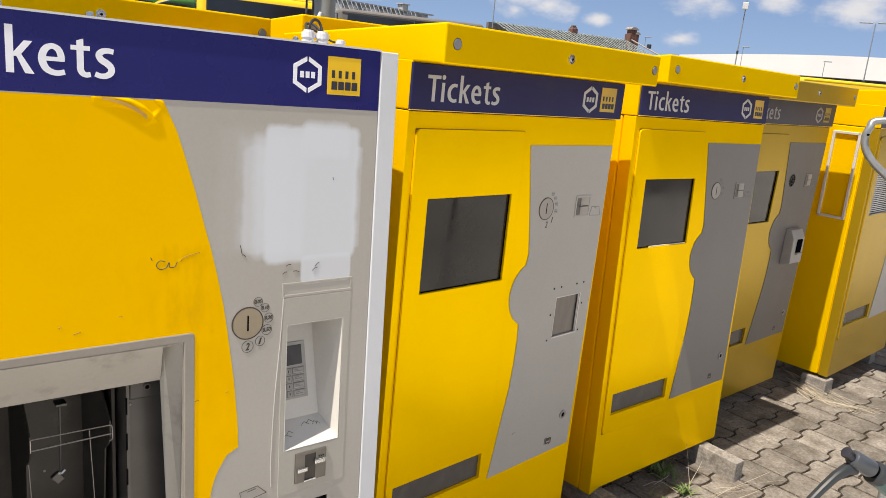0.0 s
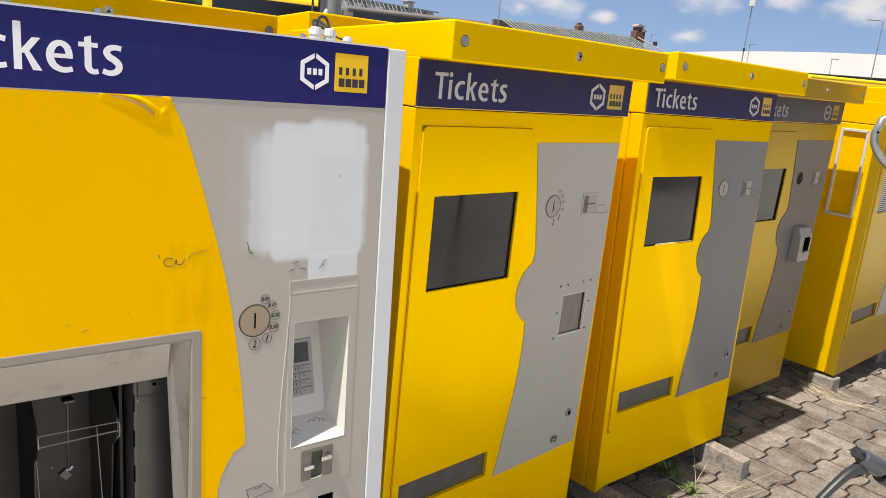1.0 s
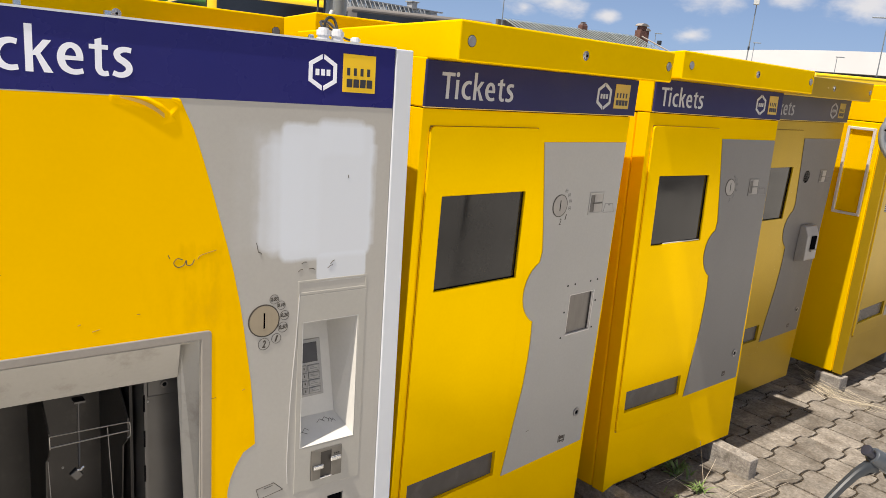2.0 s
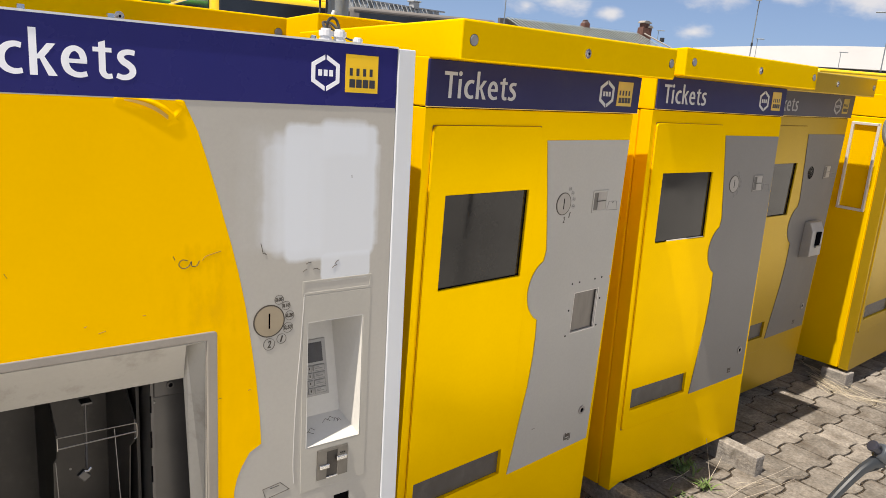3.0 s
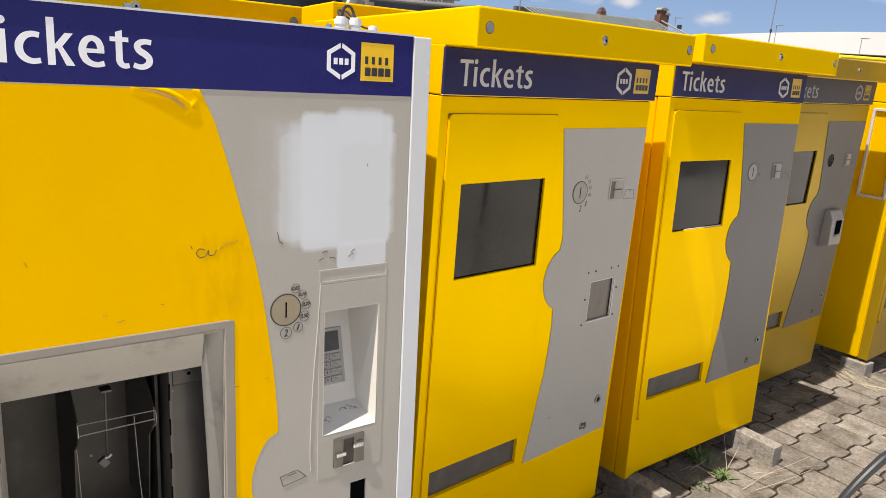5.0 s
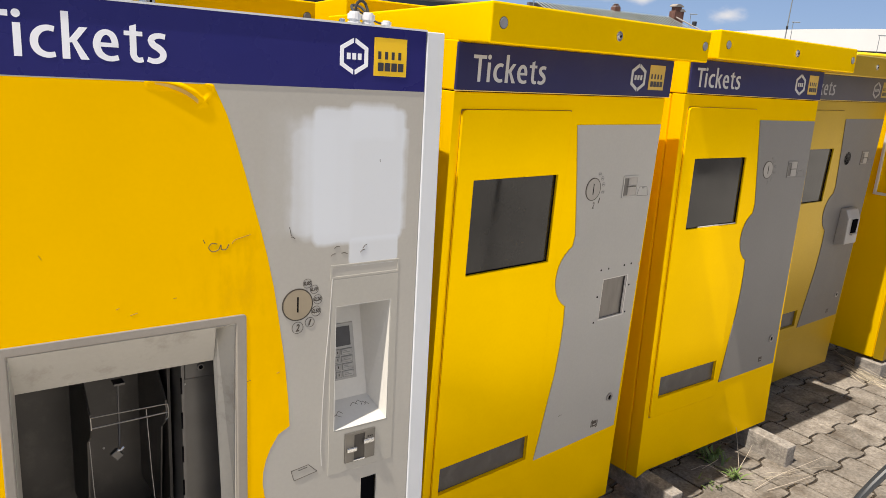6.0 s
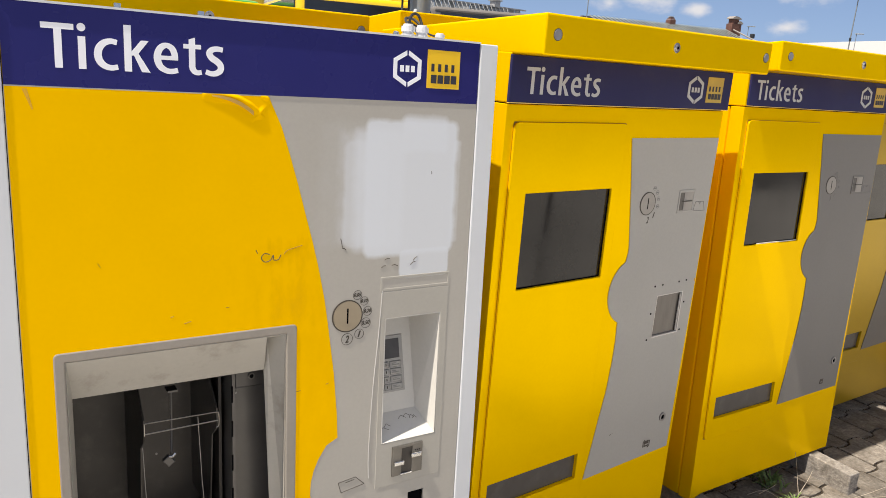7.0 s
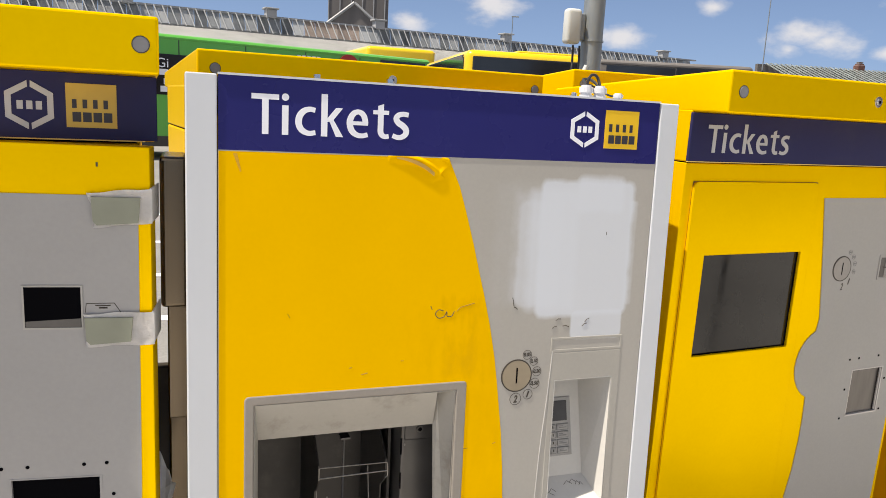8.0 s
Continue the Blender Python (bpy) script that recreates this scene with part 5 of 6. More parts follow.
kerb(2.872, 0.038, 0.72, -2.0, "weathered concrete kerb stone jutting out under a machine")
kerb(2.135, 0.06, 0.70, -2.0, "shaded concrete kerb stone under a machine")
kerb(4.268, 0.285, 0.43, -2.0, "concrete kerb stone under the last machine", w=0.09, h=0.09)
kerb(5.13, 0.385, 0.98, 2.0, "concrete kerb stone under the far machine corner", w=0.09)
for x, y in ((3.16, 0.64), (3.86, 0.64), (1.12, 0.20), (1.80, 0.25), (0.10, 0.03), (0.76, 0.03), (-0.88, 0.16), (-0.22, 0.08), (0.10, 0.62), (0.85, 0.80), (1.25, 1.15), (1.85, 1.22)):
    kerb(x, y, y + 0.36, 0.0, "shaded concrete kerb stone under a machine")


# ---- weeds, straw, twigs ----
def tuft(name, x, y, count, length, spread, mat, label, seed, lean=0.5, wide=0.004, lie=0.0):
    rnd = random.Random(seed)
    bm = bmesh.new()
    for _ in range(count):
        a = rnd.uniform(0, 2 * math.pi)
        l = length * rnd.uniform(0.5, 1.1)
        out = lean * rnd.uniform(0.5, 1.5)
        bx, by = rnd.gauss(0, spread), rnd.gauss(0, spread)
        d = Vector((math.cos(a), math.sin(a), 0))
        s = d.cross(Vector((0, 0, 1))) * wide * rnd.uniform(0.6, 1.2)
        prev = None
        for k in range(5):
            t = k / 4
            h = l * (t - 0.55 * out * t * t) * (1 - lie) + 0.004
            p = Vector((bx, by, max(0.003, h))) + d * l * out * t * (0.5 + 0.6 * t)
            wv = s * (1 - t) ** 0.6
            row = (bm.verts.new(p - wv), bm.verts.new(p + wv + Vector((0, 0, 0.001))))
            if prev:
                bm.faces.new((prev[0], prev[1], row[1], row[0]))
            prev = row
    ob = part(name, bm, mat)
    ob.matrix_world = pose(x, y, 0.0)
    return tagged(ob, label, "weed" if mat is LEAF else "dry grass", kind="stuff")


tuft("weed_clump", 2.62, 0.245, 40, 0.075, 0.030, LEAF, "dark green weed clump in the machine's shade", 1, 0.7, 0.006)
tuft("weed_clump", 2.565, 0.09, 30, 0.055, 0.013, LEAF, "bright green weed sprouting from a paving joint", 2, 0.75, 0.005)
tuft("weed_clump", 2.42, 0.10, 16, 0.035, 0.02, LEAF, "small green weed beside the kerb stone", 3, 0.8, 0.004)
def straw_fan(starts, ends, count, seed, label, r=0.0010, lift=0.05):
    """Long dry straws that lie across one another from one place to another."""
    rs = random.Random(seed)
    bms = []
    for _ in range(count):
        k, j = rs.random(), rs.random()
        p0 = Vector(starts[0]).lerp(Vector(starts[1]), k) + Vector((rs.gauss(0, 0.025), rs.gauss(0, 0.03), 0))
        p1 = Vector(ends[0]).lerp(Vector(ends[1]), 0.6 * k + 0.4 * j) + Vector((rs.gauss(0, 0.06), rs.gauss(0, 0.05), 0))
        a_, b_ = rs.uniform(0.0, 0.35), rs.uniform(0.55, 1.05)
        q0, q1 = p0.lerp(p1, a_), p0.lerp(p1, b_)
        m_ = q0.lerp(q1, 0.5) + Vector((rs.gauss(0, 0.014), rs.gauss(0, 0.014), 0))
        h = rs.uniform(0.006, lift)
        bms.append(tube(curve([(q0.x, q0.y, 0.006 + h * (1 - a_)), (m_.x, m_.y, 0.006 + h * 0.6), (q1.x, q1.y, 0.005 + 0.2 * h * rs.random())], 3), r * rs.uniform(0.6, 1.2), 4, 0.6))
    return tagged(part("dry_grass", join(*bms), STRAW), label, "dry grass", kind="stuff")


straw_fan(((4.36, 0.62, 0), (4.11, 0.40, 0)), ((4.24, 0.13, 0), (4.06, 0.16, 0)), 52, 5, "fan of long pale dry straw on the pavers")
straw_fan(((4.10, 0.26, 0), (4.15, 0.18, 0)), ((4.34, 0.03, 0), (4.26, 0.0, 0)), 16, 6, "loose pale dry straw on the pavers", lift=0.015)
straw_fan(((2.66, 0.05, 0), (2.56, -0.02, 0)), ((3.05, 0.03, 0), (2.90, -0.12, 0)), 4, 7, "thin dry stalks scattered beside the kerb stone", r=0.0008, lift=0.02)
for i, pts in enumerate((((2.61, 0.10, 0.0), (2.63, 0.13, 0.06), (2.64, 0.15, 0.11), (2.66, 0.18, 0.165)), ((2.62, 0.11, 0.03), (2.66, 0.11, 0.075), (2.70, 0.12, 0.10)),
                         ((2.56, 0.0, 0.006), (2.72, 0.0, 0.02), (2.90, -0.02, 0.03), (3.06, -0.01, 0.012)), ((2.45, 0.22, 0.008), (2.50, 0.18, 0.035), (2.52, 0.10, 0.02)),
                         ((2.48, 0.19, 0.02), (2.53, 0.17, 0.05), (2.57, 0.18, 0.045)), ((2.60, -0.03, 0.006), (2.78, -0.06, 0.012), (2.98, -0.07, 0.006)))):
    tagged(part("twig", tube(curve(pts, 5), 0.0013, 6, 0.5), TWIG), "thin pale dry twig on the pavers", "twig", "twigs")


# ---- hand truck at the edge of the view ----
truck = thing("hand_truck", pose(2.12, -0.62, 0), "grey hand truck with looped tube handle", "hand truck")
loop = [(0.08, -0.10, 1.575), (0.00, 0.10, 1.573), (-0.022, 0.127, 1.548), (-0.024, 0.129, 1.505), (-0.010, 0.105, 1.462), (0.02, 0.05, 1.41), (0.05, -0.02, 1.34), (0.06, -0.06, 1.2), (0.06, -0.08, 0.7), (0.06, -0.08, 0.03)]
part("handle_tube", tube(curve(loop, 8), 0.0098, 14), TUBE, truck, "scuffed bent aluminium tube", smooth=True)
part("tube_hole", tube([(-0.041, 0.119, 1.532), (-0.033, 0.121, 1.532)], 0.003, 8), BLACK, truck)
# ---- parked scooter close by, only its brake lever and hub in view ----
FOOT = Vector((1.30, -1.05, 0.0))
scooter = thing("scooter", pose(FOOT.x, FOOT.y, 0), "parked scooter with dark grey brake lever and teal body", "scooter")
blade = bmesh.new()
spine = [(Vector((-0.1524, 0.1707, 0.9059)), 0.012), (Vector((-0.1358, 0.1648, 0.9319)), 0.0125), (Vector((-0.1190, 0.1577, 0.9543)), 0.0130), (Vector((-0.0989, 0.1517, 0.9723)), 0.0140),
         (Vector((-0.0773, 0.1446, 0.9906)), 0.0160), (Vector((-0.0539, 0.1375, 1.0007)), 0.0205), (Vector((-0.0336, 0.1302, 1.0016)), 0.0240)]
away = Vector((0.624, 0.748, -0.227)).normalized()
rows_ = []
for i, (p, w_) in enumerate(spine):
    d = (spine[min(i + 1, 6)][0] - spine[max(i - 1, 0)][0]).normalized()
    across = d.cross(away).normalized()
    rows_.append([blade.verts.new(p + across * w_ * u + away * h_) for u, h_ in ((-0.5, 0.004), (-0.44, -0.0025), (-0.2, -0.0050), (0.25, -0.0055), (0.44, -0.0030), (0.5, 0.005))])
for p, q in zip(rows_, rows_[1:]):
    for k in range(6):
        blade.faces.new((p[k], p[(k + 1) % 6], q[(k + 1) % 6], q[k]))
blade.faces.new(rows_[0][::-1])
blade.faces.new(rows_[-1])
bmesh.ops.recalc_face_normals(blade, faces=blade.faces)


def turned(p0, p1, profile, n=28):
    """A turned solid between two points; the profile gives (share of the way, radius)."""
    bm = bmesh.new()
    p0, p1 = Vector(p0), Vector(p1)
    d = (p1 - p0).normalized()
    a = d.orthogonal().normalized()
    b = d.cross(a)
    rings = [[bm.verts.new(p0.lerp(p1, t) + (a * math.cos(2 * math.pi * k / n) + b * math.sin(2 * math.pi * k / n)) * r) for k in range(n)] for t, r in profile]
    for u, v in zip(rings, rings[1:]):
        for k in range(n):
            bm.faces.new((u[k], u[(k + 1) % n], v[(k + 1) % n], v[k]))
    bm.faces.new(rings[0][::-1])
    bm.faces.new(rings[-1])
    bmesh.ops.recalc_face_normals(bm, faces=bm.faces)
    return bm


lever = part("lever", blade, LEVER, scooter, "dark grey brake lever blade", smooth=True)
part("lever_hub", turned((-0.0459, 0.1384, 1.0212), (-0.0093, 0.1171, 0.9987), ((0, 0.011), (0.03, 0.0133), (0.10, 0.0145), (0.5, 0.0152), (0.90, 0.0158), (0.97, 0.0150), (1.0, 0.0125))), CAP, lever, "grey painted cast hub", smooth=True)
knob = part("knob", turned((-0.0585, 0.1451, 1.0316), (-0.0449, 0.1374, 1.0207), ((0, 0.0068), (0.02, 0.0090), (0.12, 0.0100), (0.24, 0.0096), (0.30, 0.0080), (1.0, 0.0084))), DARK_PRINT, lever, "glossy black end knob with a rim", smooth=True)
for k in range(3):
    part("knob_rib", turned((-0.0560 + 0.0035 * k, 0.1330 + 0.001 * k, 1.0345 - 0.003 * k), (-0.0530 + 0.0035 * k, 0.1315 + 0.001 * k, 1.0320 - 0.003 * k), ((0, 0.0012), (1, 0.0012)), 8), RUBBER, knob)
part("hub_gap", turned((-0.0110, 0.1180, 0.9995), (-0.0002, 0.1131, 0.9931), ((0, 0.0120), (1.0, 0.0130))), BLACK, lever)
part("hub_flange", turned((-0.0036, 0.1163, 0.9940), (0.0101, 0.1088, 0.9851), ((0, 0.0150), (0.06, 0.0190), (0.2, 0.0205), (0.8, 0.0212), (1.0, 0.0195))), LEVER, lever, "dark grey flange", smooth=True)
part("grip", turned((0.0095, 0.1092, 0.9856), (0.0755, 0.0713, 0.9396), ((0, 0.0185), (0.05, 0.0205), (0.5, 0.0230), (0.95, 0.0235), (1.0, 0.021))), TEAL, lever, "teal barrel end", smooth=True)
part("brake_cable", tube(curve([(-0.030, 0.128, 1.000), (-0.034, 0.136, 0.985), (-0.060, 0.150, 0.978), (-0.080, 0.158, 0.972)], 6), 0.0022, 8), RUBBER, lever, smooth=True)
part("stem", tube(curve([(0.066, 0.0765, 0.946), (0.060, 0.055, 0.90), (0.04, 0.02, 0.55), (0.05, 0.0, 0.14)], 6), 0.020, 14), TEAL, scooter, "teal steering column", smooth=True)
part("deck", box((0.08, -0.07, 0.10), (0.62, 0.07, 0.15), 0.015, 3), LEVER, scooter, smooth=True)
for x in (0.06, 0.66):
    part("wheel", disc(x, 0.10, 0.10, -0.025, 0.025, 28, 0.006), TYRE, scooter)

part("base_frame", join(tube([(0.06, -0.08, 0.05), (-0.05, -0.06, 0.02), (-0.1, -0.3, 0.02)], 0.014, 10), box((0.0, -0.24, 0.0), (0.10, -0.02, 0.03), 0.004)), LEVER, truck)

# ---- pole with box behind the machines ----
pole = thing("pole", pose(2.098, 2.42, 0), "galvanised steel pole with a small white box", "pole")
part("shaft", tube([(0, 0, 0), (0, 0, 3), (0.05, 0.0, 7.5)], 0.061, 24, 0.85), GALV, pole, smooth=True)
for z in (1.985, 2.30):
    part("clamp_band", tube([(0, 0, z), (0, 0, z + 0.010)], 0.0635, 24), GALV, pole)
pb = part("junction_box", box((-0.180, -0.045, 1.965), (-0.092, 0.02, 2.150), 0.020, 4), BOX_WHITE, pole, "white rounded plastic junction box", smooth=True)
part("box_back", box((-0.10, -0.02, 1.99), (-0.058, 0.02, 2.13), 0.006), GALV, pb)
for dx in (-0.125, -0.085):
    part("box_cable", tube(curve([(dx, -0.02, 1.96), (dx + 0.003, -0.02, 1.88), (dx - 0.003, -0.03, 1.78), (dx + 0.02, 0.0, 1.4)], 5), 0.006, 8), RUBBER, pole, smooth=True)
part("socket_plug", tube([(-0.075, -0.06, 1.80), (-0.055, -0.06, 1.855)], 0.017, 12, 0.7), BOX_WHITE, pole, "white plug hanging on a cable", smooth=True)


def polar(az, d):
    return -0.05 + d * math.sin(radians(az)), -1.32 + d * math.cos(radians(az))


def up(el, d):
    return 1.59 + d * math.tan(radians(el))


# ---- buses ----
def bus(m, length, paint, label, h=3.0, wide=2.5, glass_top=0.48, glass_low=1.55, seams=0):
    t = thing("bus", m, label, "bus", "parked buses")
    body = part("body", box((0, 0, 0.32), (length, wide, h), 0.14, 4), paint, t, smooth=True)
    part("roof_rail", box((0.1, -0.012, h - 0.13), (length - 0.1, 0.02, h - 0.07), 0.01), paint, body)
    n = max(2, int(length // 1.7))
    step = (length - 0.5) / n
    for i in range(n):
        top = h - glass_top if i < n - 1 else h - 0.14
        part("window", box((0.25 + i * step + 0.015, -0.02, glass_low), (0.25 + (i + 1) * step - 0.015, 0.03, top), 0.008), BUS_GLASS, body, "dark bus window")
        part("window", box((0.25 + i * step + 0.015, wide - 0.03, glass_low), (0.25 + (i + 1) * step - 0.015, wide + 0.02, top), 0.008), BUS_GLASS, body)
    for i in range(seams):
        x = length * (i + 0.5) / seams
        part("panel_seam", box((x - 0.012, -0.006, h - glass_top), (x + 0.012, 0.01, h - 0.13)), DARK_FAR, body)
    part("skirt", box((0.1, -0.015, 0.30), (length - 0.1, 0.02, 0.55)), BUS_GLASS, body)
    for x0, x1 in ((-0.03, 0.05), (length - 0.05, length + 0.03)):
        part("end_window", box((x0, 0.13, 1.0), (x1, wide - 0.13, h - glass_top + 0.02), 0.03, 2), BUS_GLASS, body, "wide dark windscreen")
    for x in (length * 0.2, length * 0.76):
        for y in (0.02, wide - 0.2):
            wh = part("wheel", join(slab([(x + 0.48 * math.cos(k * math.pi / 12), 0.48 + 0.48 * math.sin(k * math.pi / 12)) for k in range(24)], y - 0.04, y + 0.22)), TYRE, t)
            part("rim", disc(x, 0.48, 0.28, y - 0.05, y - 0.03, 20), GALV, wh)
    return t


gb = bus(pose(-4.02, 17.16, 0, 0, 0, 18.3), 12.0, BUS_GREEN, "parked bright green city bus with dark windows", 3.0, seams=7)
part("red_dot", disc(9.05, 2.58, 0.34, -0.03, -0.012, 28), RED, gb, "round dark red sticker")
for k in range(5):
    part("fleet_mark", box((7.45 + k * 0.15, -0.03, 2.70), (7.55 + k * 0.15, -0.012, 2.78)), WHITE, gb)
lettering("advert_lettering", "Gi", 3.74, 4.02, 2.20, 2.42, -0.022, WHITE, gb, "white advert lettering on the bus window")
for (x, z, w) in ((3.80, 2.02, 0.20), (3.90, 1.80, 0.12), (3.82, 1.62, 0.16)):
    part("advert_bar", box((x, -0.035, z), (x + w, -0.021, z + 0.14)), WHITE, gb)
bus(pose(8.7, 24.5, 0, 0, 0, 90), 9.0, BUS_YELLOW, "yellow city bus parked end-on behind the green one", 3.56)
yb = bus(pose(8.26, 12.8, 0, 0, 0, 80), 6.0, BUS_YELLOW, "yellow bus with wide dark windscreen", 2.79, wide=2.75, glass_top=0.15)
part("side_glazing", box((0.35, 2.70, 1.20), (5.8, 2.772, 2.70), 0.02), BUS_GLASS, yb, "dark band of side windows")
part("roof_pod", box((0.15, 0.15, 2.77), (1.2, 1.65, 2.83), 0.03, 3), BUS_YELLOW, yb, smooth=True)
bus(pose(11.6, 18.3, 0, 0, 0, -20), 4.6, TOWER, "dark grey bus with dark windows beyond the pole", 3.22, glass_top=0.16)

# ---- long hall with a glazed ridge ----
A0, D0H = radians(-8), 45.0
hx = Matrix.Translation((-0.05 + D0H * math.sin(A0), -1.32 + D0H * math.cos(A0), 0.3)) @ Matrix.Rotation(-A0, 4, "Z")
hall = thing("hall", hx, "long grey workshop hall with a glazed ridge", "hall")
HL, HR = -22.0, 47.0
part("wall", box((HL, -5.5, -0.3), (HR - 2.0, 9, 3.5)), WALL_FAR, hall)
rf = bmesh.new()
rows = [[rf.verts.new((x, y, z)) for x in (HL, HR - dx)] for y, z, dx in ((-6, 3.4, 1.5), (-0.4, 4.95, 0.6), (-0.4, 5.05, 0.6), (9, 3.4, 1.5))]
for a, b in zip(rows, rows[1:]):
    rf.faces.new((a[0], a[1], b[1], b[0]))
bmesh.ops.solidify(rf, geom=rf.faces[:], thickness=0.12)
part("roof", rf, ROOF, hall, "grey sheet roof")
part("eaves_strip", box((HL, -6.2, 3.05), (HR - 1.5, -5.9, 3.45)), DARK_FAR, hall)
rg = part("ridge_glazing", box((HL, -0.15, 5.92), (HR - 1.2, 0.1, 6.02)), FRAME_GREY, hall, "steel frame of the glazed ridge")
x = HL
i = 0
pane_me = None
while x < HR - 2.0:
    brown = 13.6 < x < 16.5
    w = 0.70
    pb_ = bmesh.new()
    q = [pb_.verts.new(c) for c in ((0, -0.40, 5.02), (w - 0.02, -0.40, 5.02), (w - 0.02, -0.06, 5.93), (0, -0.06, 5.93))]
    pb_.faces.new(q)
    if pane_me is None:
        bmesh.ops.solidify(pb_, geom=pb_.faces[:], thickness=0.03)
        first = part("pane", pb_, SKYLIGHT, rg)
        pane_me = first.data
        first.location.x = x
    else:
        pb_.free()
        ob = new("pane", pane_me)
        ob.parent = rg
        ob.location.x = x
        if brown:
            ob.material_slots[0].link = "OBJECT"
            ob.material_slots[0].material = SKYLIGHT_BROWN
    x += w
    i += 1
bars = [tube([(HL + 0.44 * k, -0.16, 5.98), (HL + 0.44 * k + 0.34, -0.46, 5.0)], 0.034, 4) for k in range(int((HR - HL - 3) / 0.44))]
tagged(part("glazing_bar", join(*bars), BAR_LIGHT, rg, "pale slanted glazing bars"), kind="stuff")
for az in (6.6, 14.4, 23.9, 35.3, -3.0):
    s = D0H * math.tan(radians(az) - A0)
    v = part("roof_vent", join(box((s - 0.30, -0.3, 5.9), (s + 0.30, 0.3, 6.38), 0.03), box((s - 0.42, -0.4, 6.38), (s + 0.42, 0.4, 6.48), 0.03)), FRAME_GREY, hall, "dark roof vent")

# ---- tower behind it ----
tx, ty = polar(12.9, 80)
tower = thing("tower", pose(tx, ty, 0, 0, 0, -12), "dark brown-grey tower block behind the hall", "tower")
part("shaft", box((-3.0, -3, 0), (2.9, 3, 18)), TOWER, tower)
for k in range(6):
    part("rib", box((-3.0 + k * 1.1, -3.08, 8), (-2.9 + k * 1.1, -3.0, 17)), FRAME_GREY, tower)
gx, gy = polar(12.6, 60)
gable = thing("gable_house", pose(gx, gy, 0, 0, 0, -12), "dark pitched gable roof beyond the hall", "house")
part("roof", slab([(-2.4, 7.0), (2.4, 7.0), (0, 8.95)], -1, 5), TOWER, gable)
part("wall", box((-2.2, -0.8, 0), (2.2, 4.8, 7.0)), WALL_FAR, gable)
part("verge", join(tube([(-2.5, -1.05, 7.0), (0, -1.05, 9.0)], 0.12, 5), tube([(2.5, -1.05, 7.0), (0, -1.05, 9.0)], 0.12, 5)), FRAME_GREY, gable)

# ---- second hall with brick chimneys ----
P1, P2 = polar(42.6, 54), polar(52.3, 61.8)
dirv = Vector((P2[0] - P1[0], P2[1] - P1[1], 0))
hall2 = thing("hall", Matrix.Translation((P1[0], P1[1], 0.55)) @ Matrix.Rotation(math.atan2(dirv.y, dirv.x), 4, "Z"), "hall with ribbed sheet roof and brick chimneys", "hall")
LEN = dirv.length
part("wall", box((-0.5, -7, -0.55), (LEN, 8, 2.6)), WALL_FAR, hall2)
gbm = bmesh.new()
for k in range(int(LEN / 0.36)):
    a, b = k * 0.36 - 0.6, k * 0.36 - 0.37
    vs = [gbm.verts.new(c) for c in ((a, 0, 4.95), (b, 0, 4.95), (b - 0.9, -8, 2.4), (a - 0.9, -8, 2.4))]
    gbm.faces.new(vs)
bmesh.ops.solidify(gbm, geom=gbm.faces[:], thickness=0.1)
part("roof_sheet", gbm, ROOF_GREEN, hall2, "ribbed grey-green roof sheets")["kind"] = "stuff"
part("roof", slab([(-1.0, 2.35), (LEN + 0.3, 2.35), (LEN - 0.5, 4.86), (-1.0, 4.86)], 0.02, 0.3), TOWER, hall2)
for az in (47.9, 52.2):
    # where the sight line from the path meets the ridge
    a = radians(az)
    d = Vector((math.sin(a), math.cos(a), 0))
    den = d.x * dirv.y - d.y * dirv.x
    s = ((P1[0] + 0.05) * d.y - (P1[1] + 1.32) * d.x) / (dirv.x * -d.y + dirv.y * d.x) if abs(den) > 1e-6 else 0.5
    s = max(0.05, min(0.98, s)) * LEN
    big = az > 50
    a, tall = (0.33, 0.95) if big else (0.25, 0.47)
    z0 = 4.95
    if big:
        # a stepped gable head with two small peaked copings
        ch = part("chimney", join(box((s - 0.46, -0.3, z0 - 0.9), (s + 0.46, 0.3, z0 + 0.42), 0.02), box((s - 0.34, -0.25, z0 + 0.42), (s + 0.22, 0.25, z0 + 0.74), 0.02)), BRICK, hall2, "stepped red brick gable head")
        for c_, h_, w_ in ((s - 0.06, z0 + 0.74, 0.40), (s + 0.32, z0 + 0.42, 0.24)):
            part("coping", slab([(c_ - w_, h_), (c_ + w_, h_), (c_ + w_, h_ + 0.07), (c_ + w_ * 0.15, h_ + 0.20), (c_ - w_ * 0.5, h_ + 0.20), (c_ - w_, h_ + 0.07)], -0.34, 0.34), COPING, ch, "pale stone coping")
        part("coping", tube([(LEN - 0.45, 0, 5.02), (LEN - 1.35, -8, 2.47)], 0.055, 6), COPING, ch)
        part("knob", box((LEN - 0.62, -2.4, 4.30), (LEN - 0.40, -2.1, 4.62), 0.04), DARK_FAR, ch)
        continue
    ch = part("chimney", join(box((s - a, -a, z0 - 0.9), (s + a, a, z0 + tall * 0.50), 0.02), box((s - a * 0.74, -a * 0.8, z0 + tall * 0.50), (s + a * 0.78, a * 0.8, z0 + tall * 0.72), 0.02),
                              box((s - a * 0.50, -a * 0.6, z0 + tall * 0.72), (s + a * 0.44, a * 0.6, z0 + tall * 0.92), 0.02)), BRICK, hall2, "stepped red brick chimney")
    for lo_, hi_, w_ in ((0.50, 0.55, 0.9), (0.72, 0.76, 0.66), (0.92, 0.98, 0.66)):
        part("chimney_cap", box((s - a * w_, -a * w_, z0 + tall * lo_), (s + a * w_, a * w_, z0 + tall * hi_)), FRAME_GREY, ch)

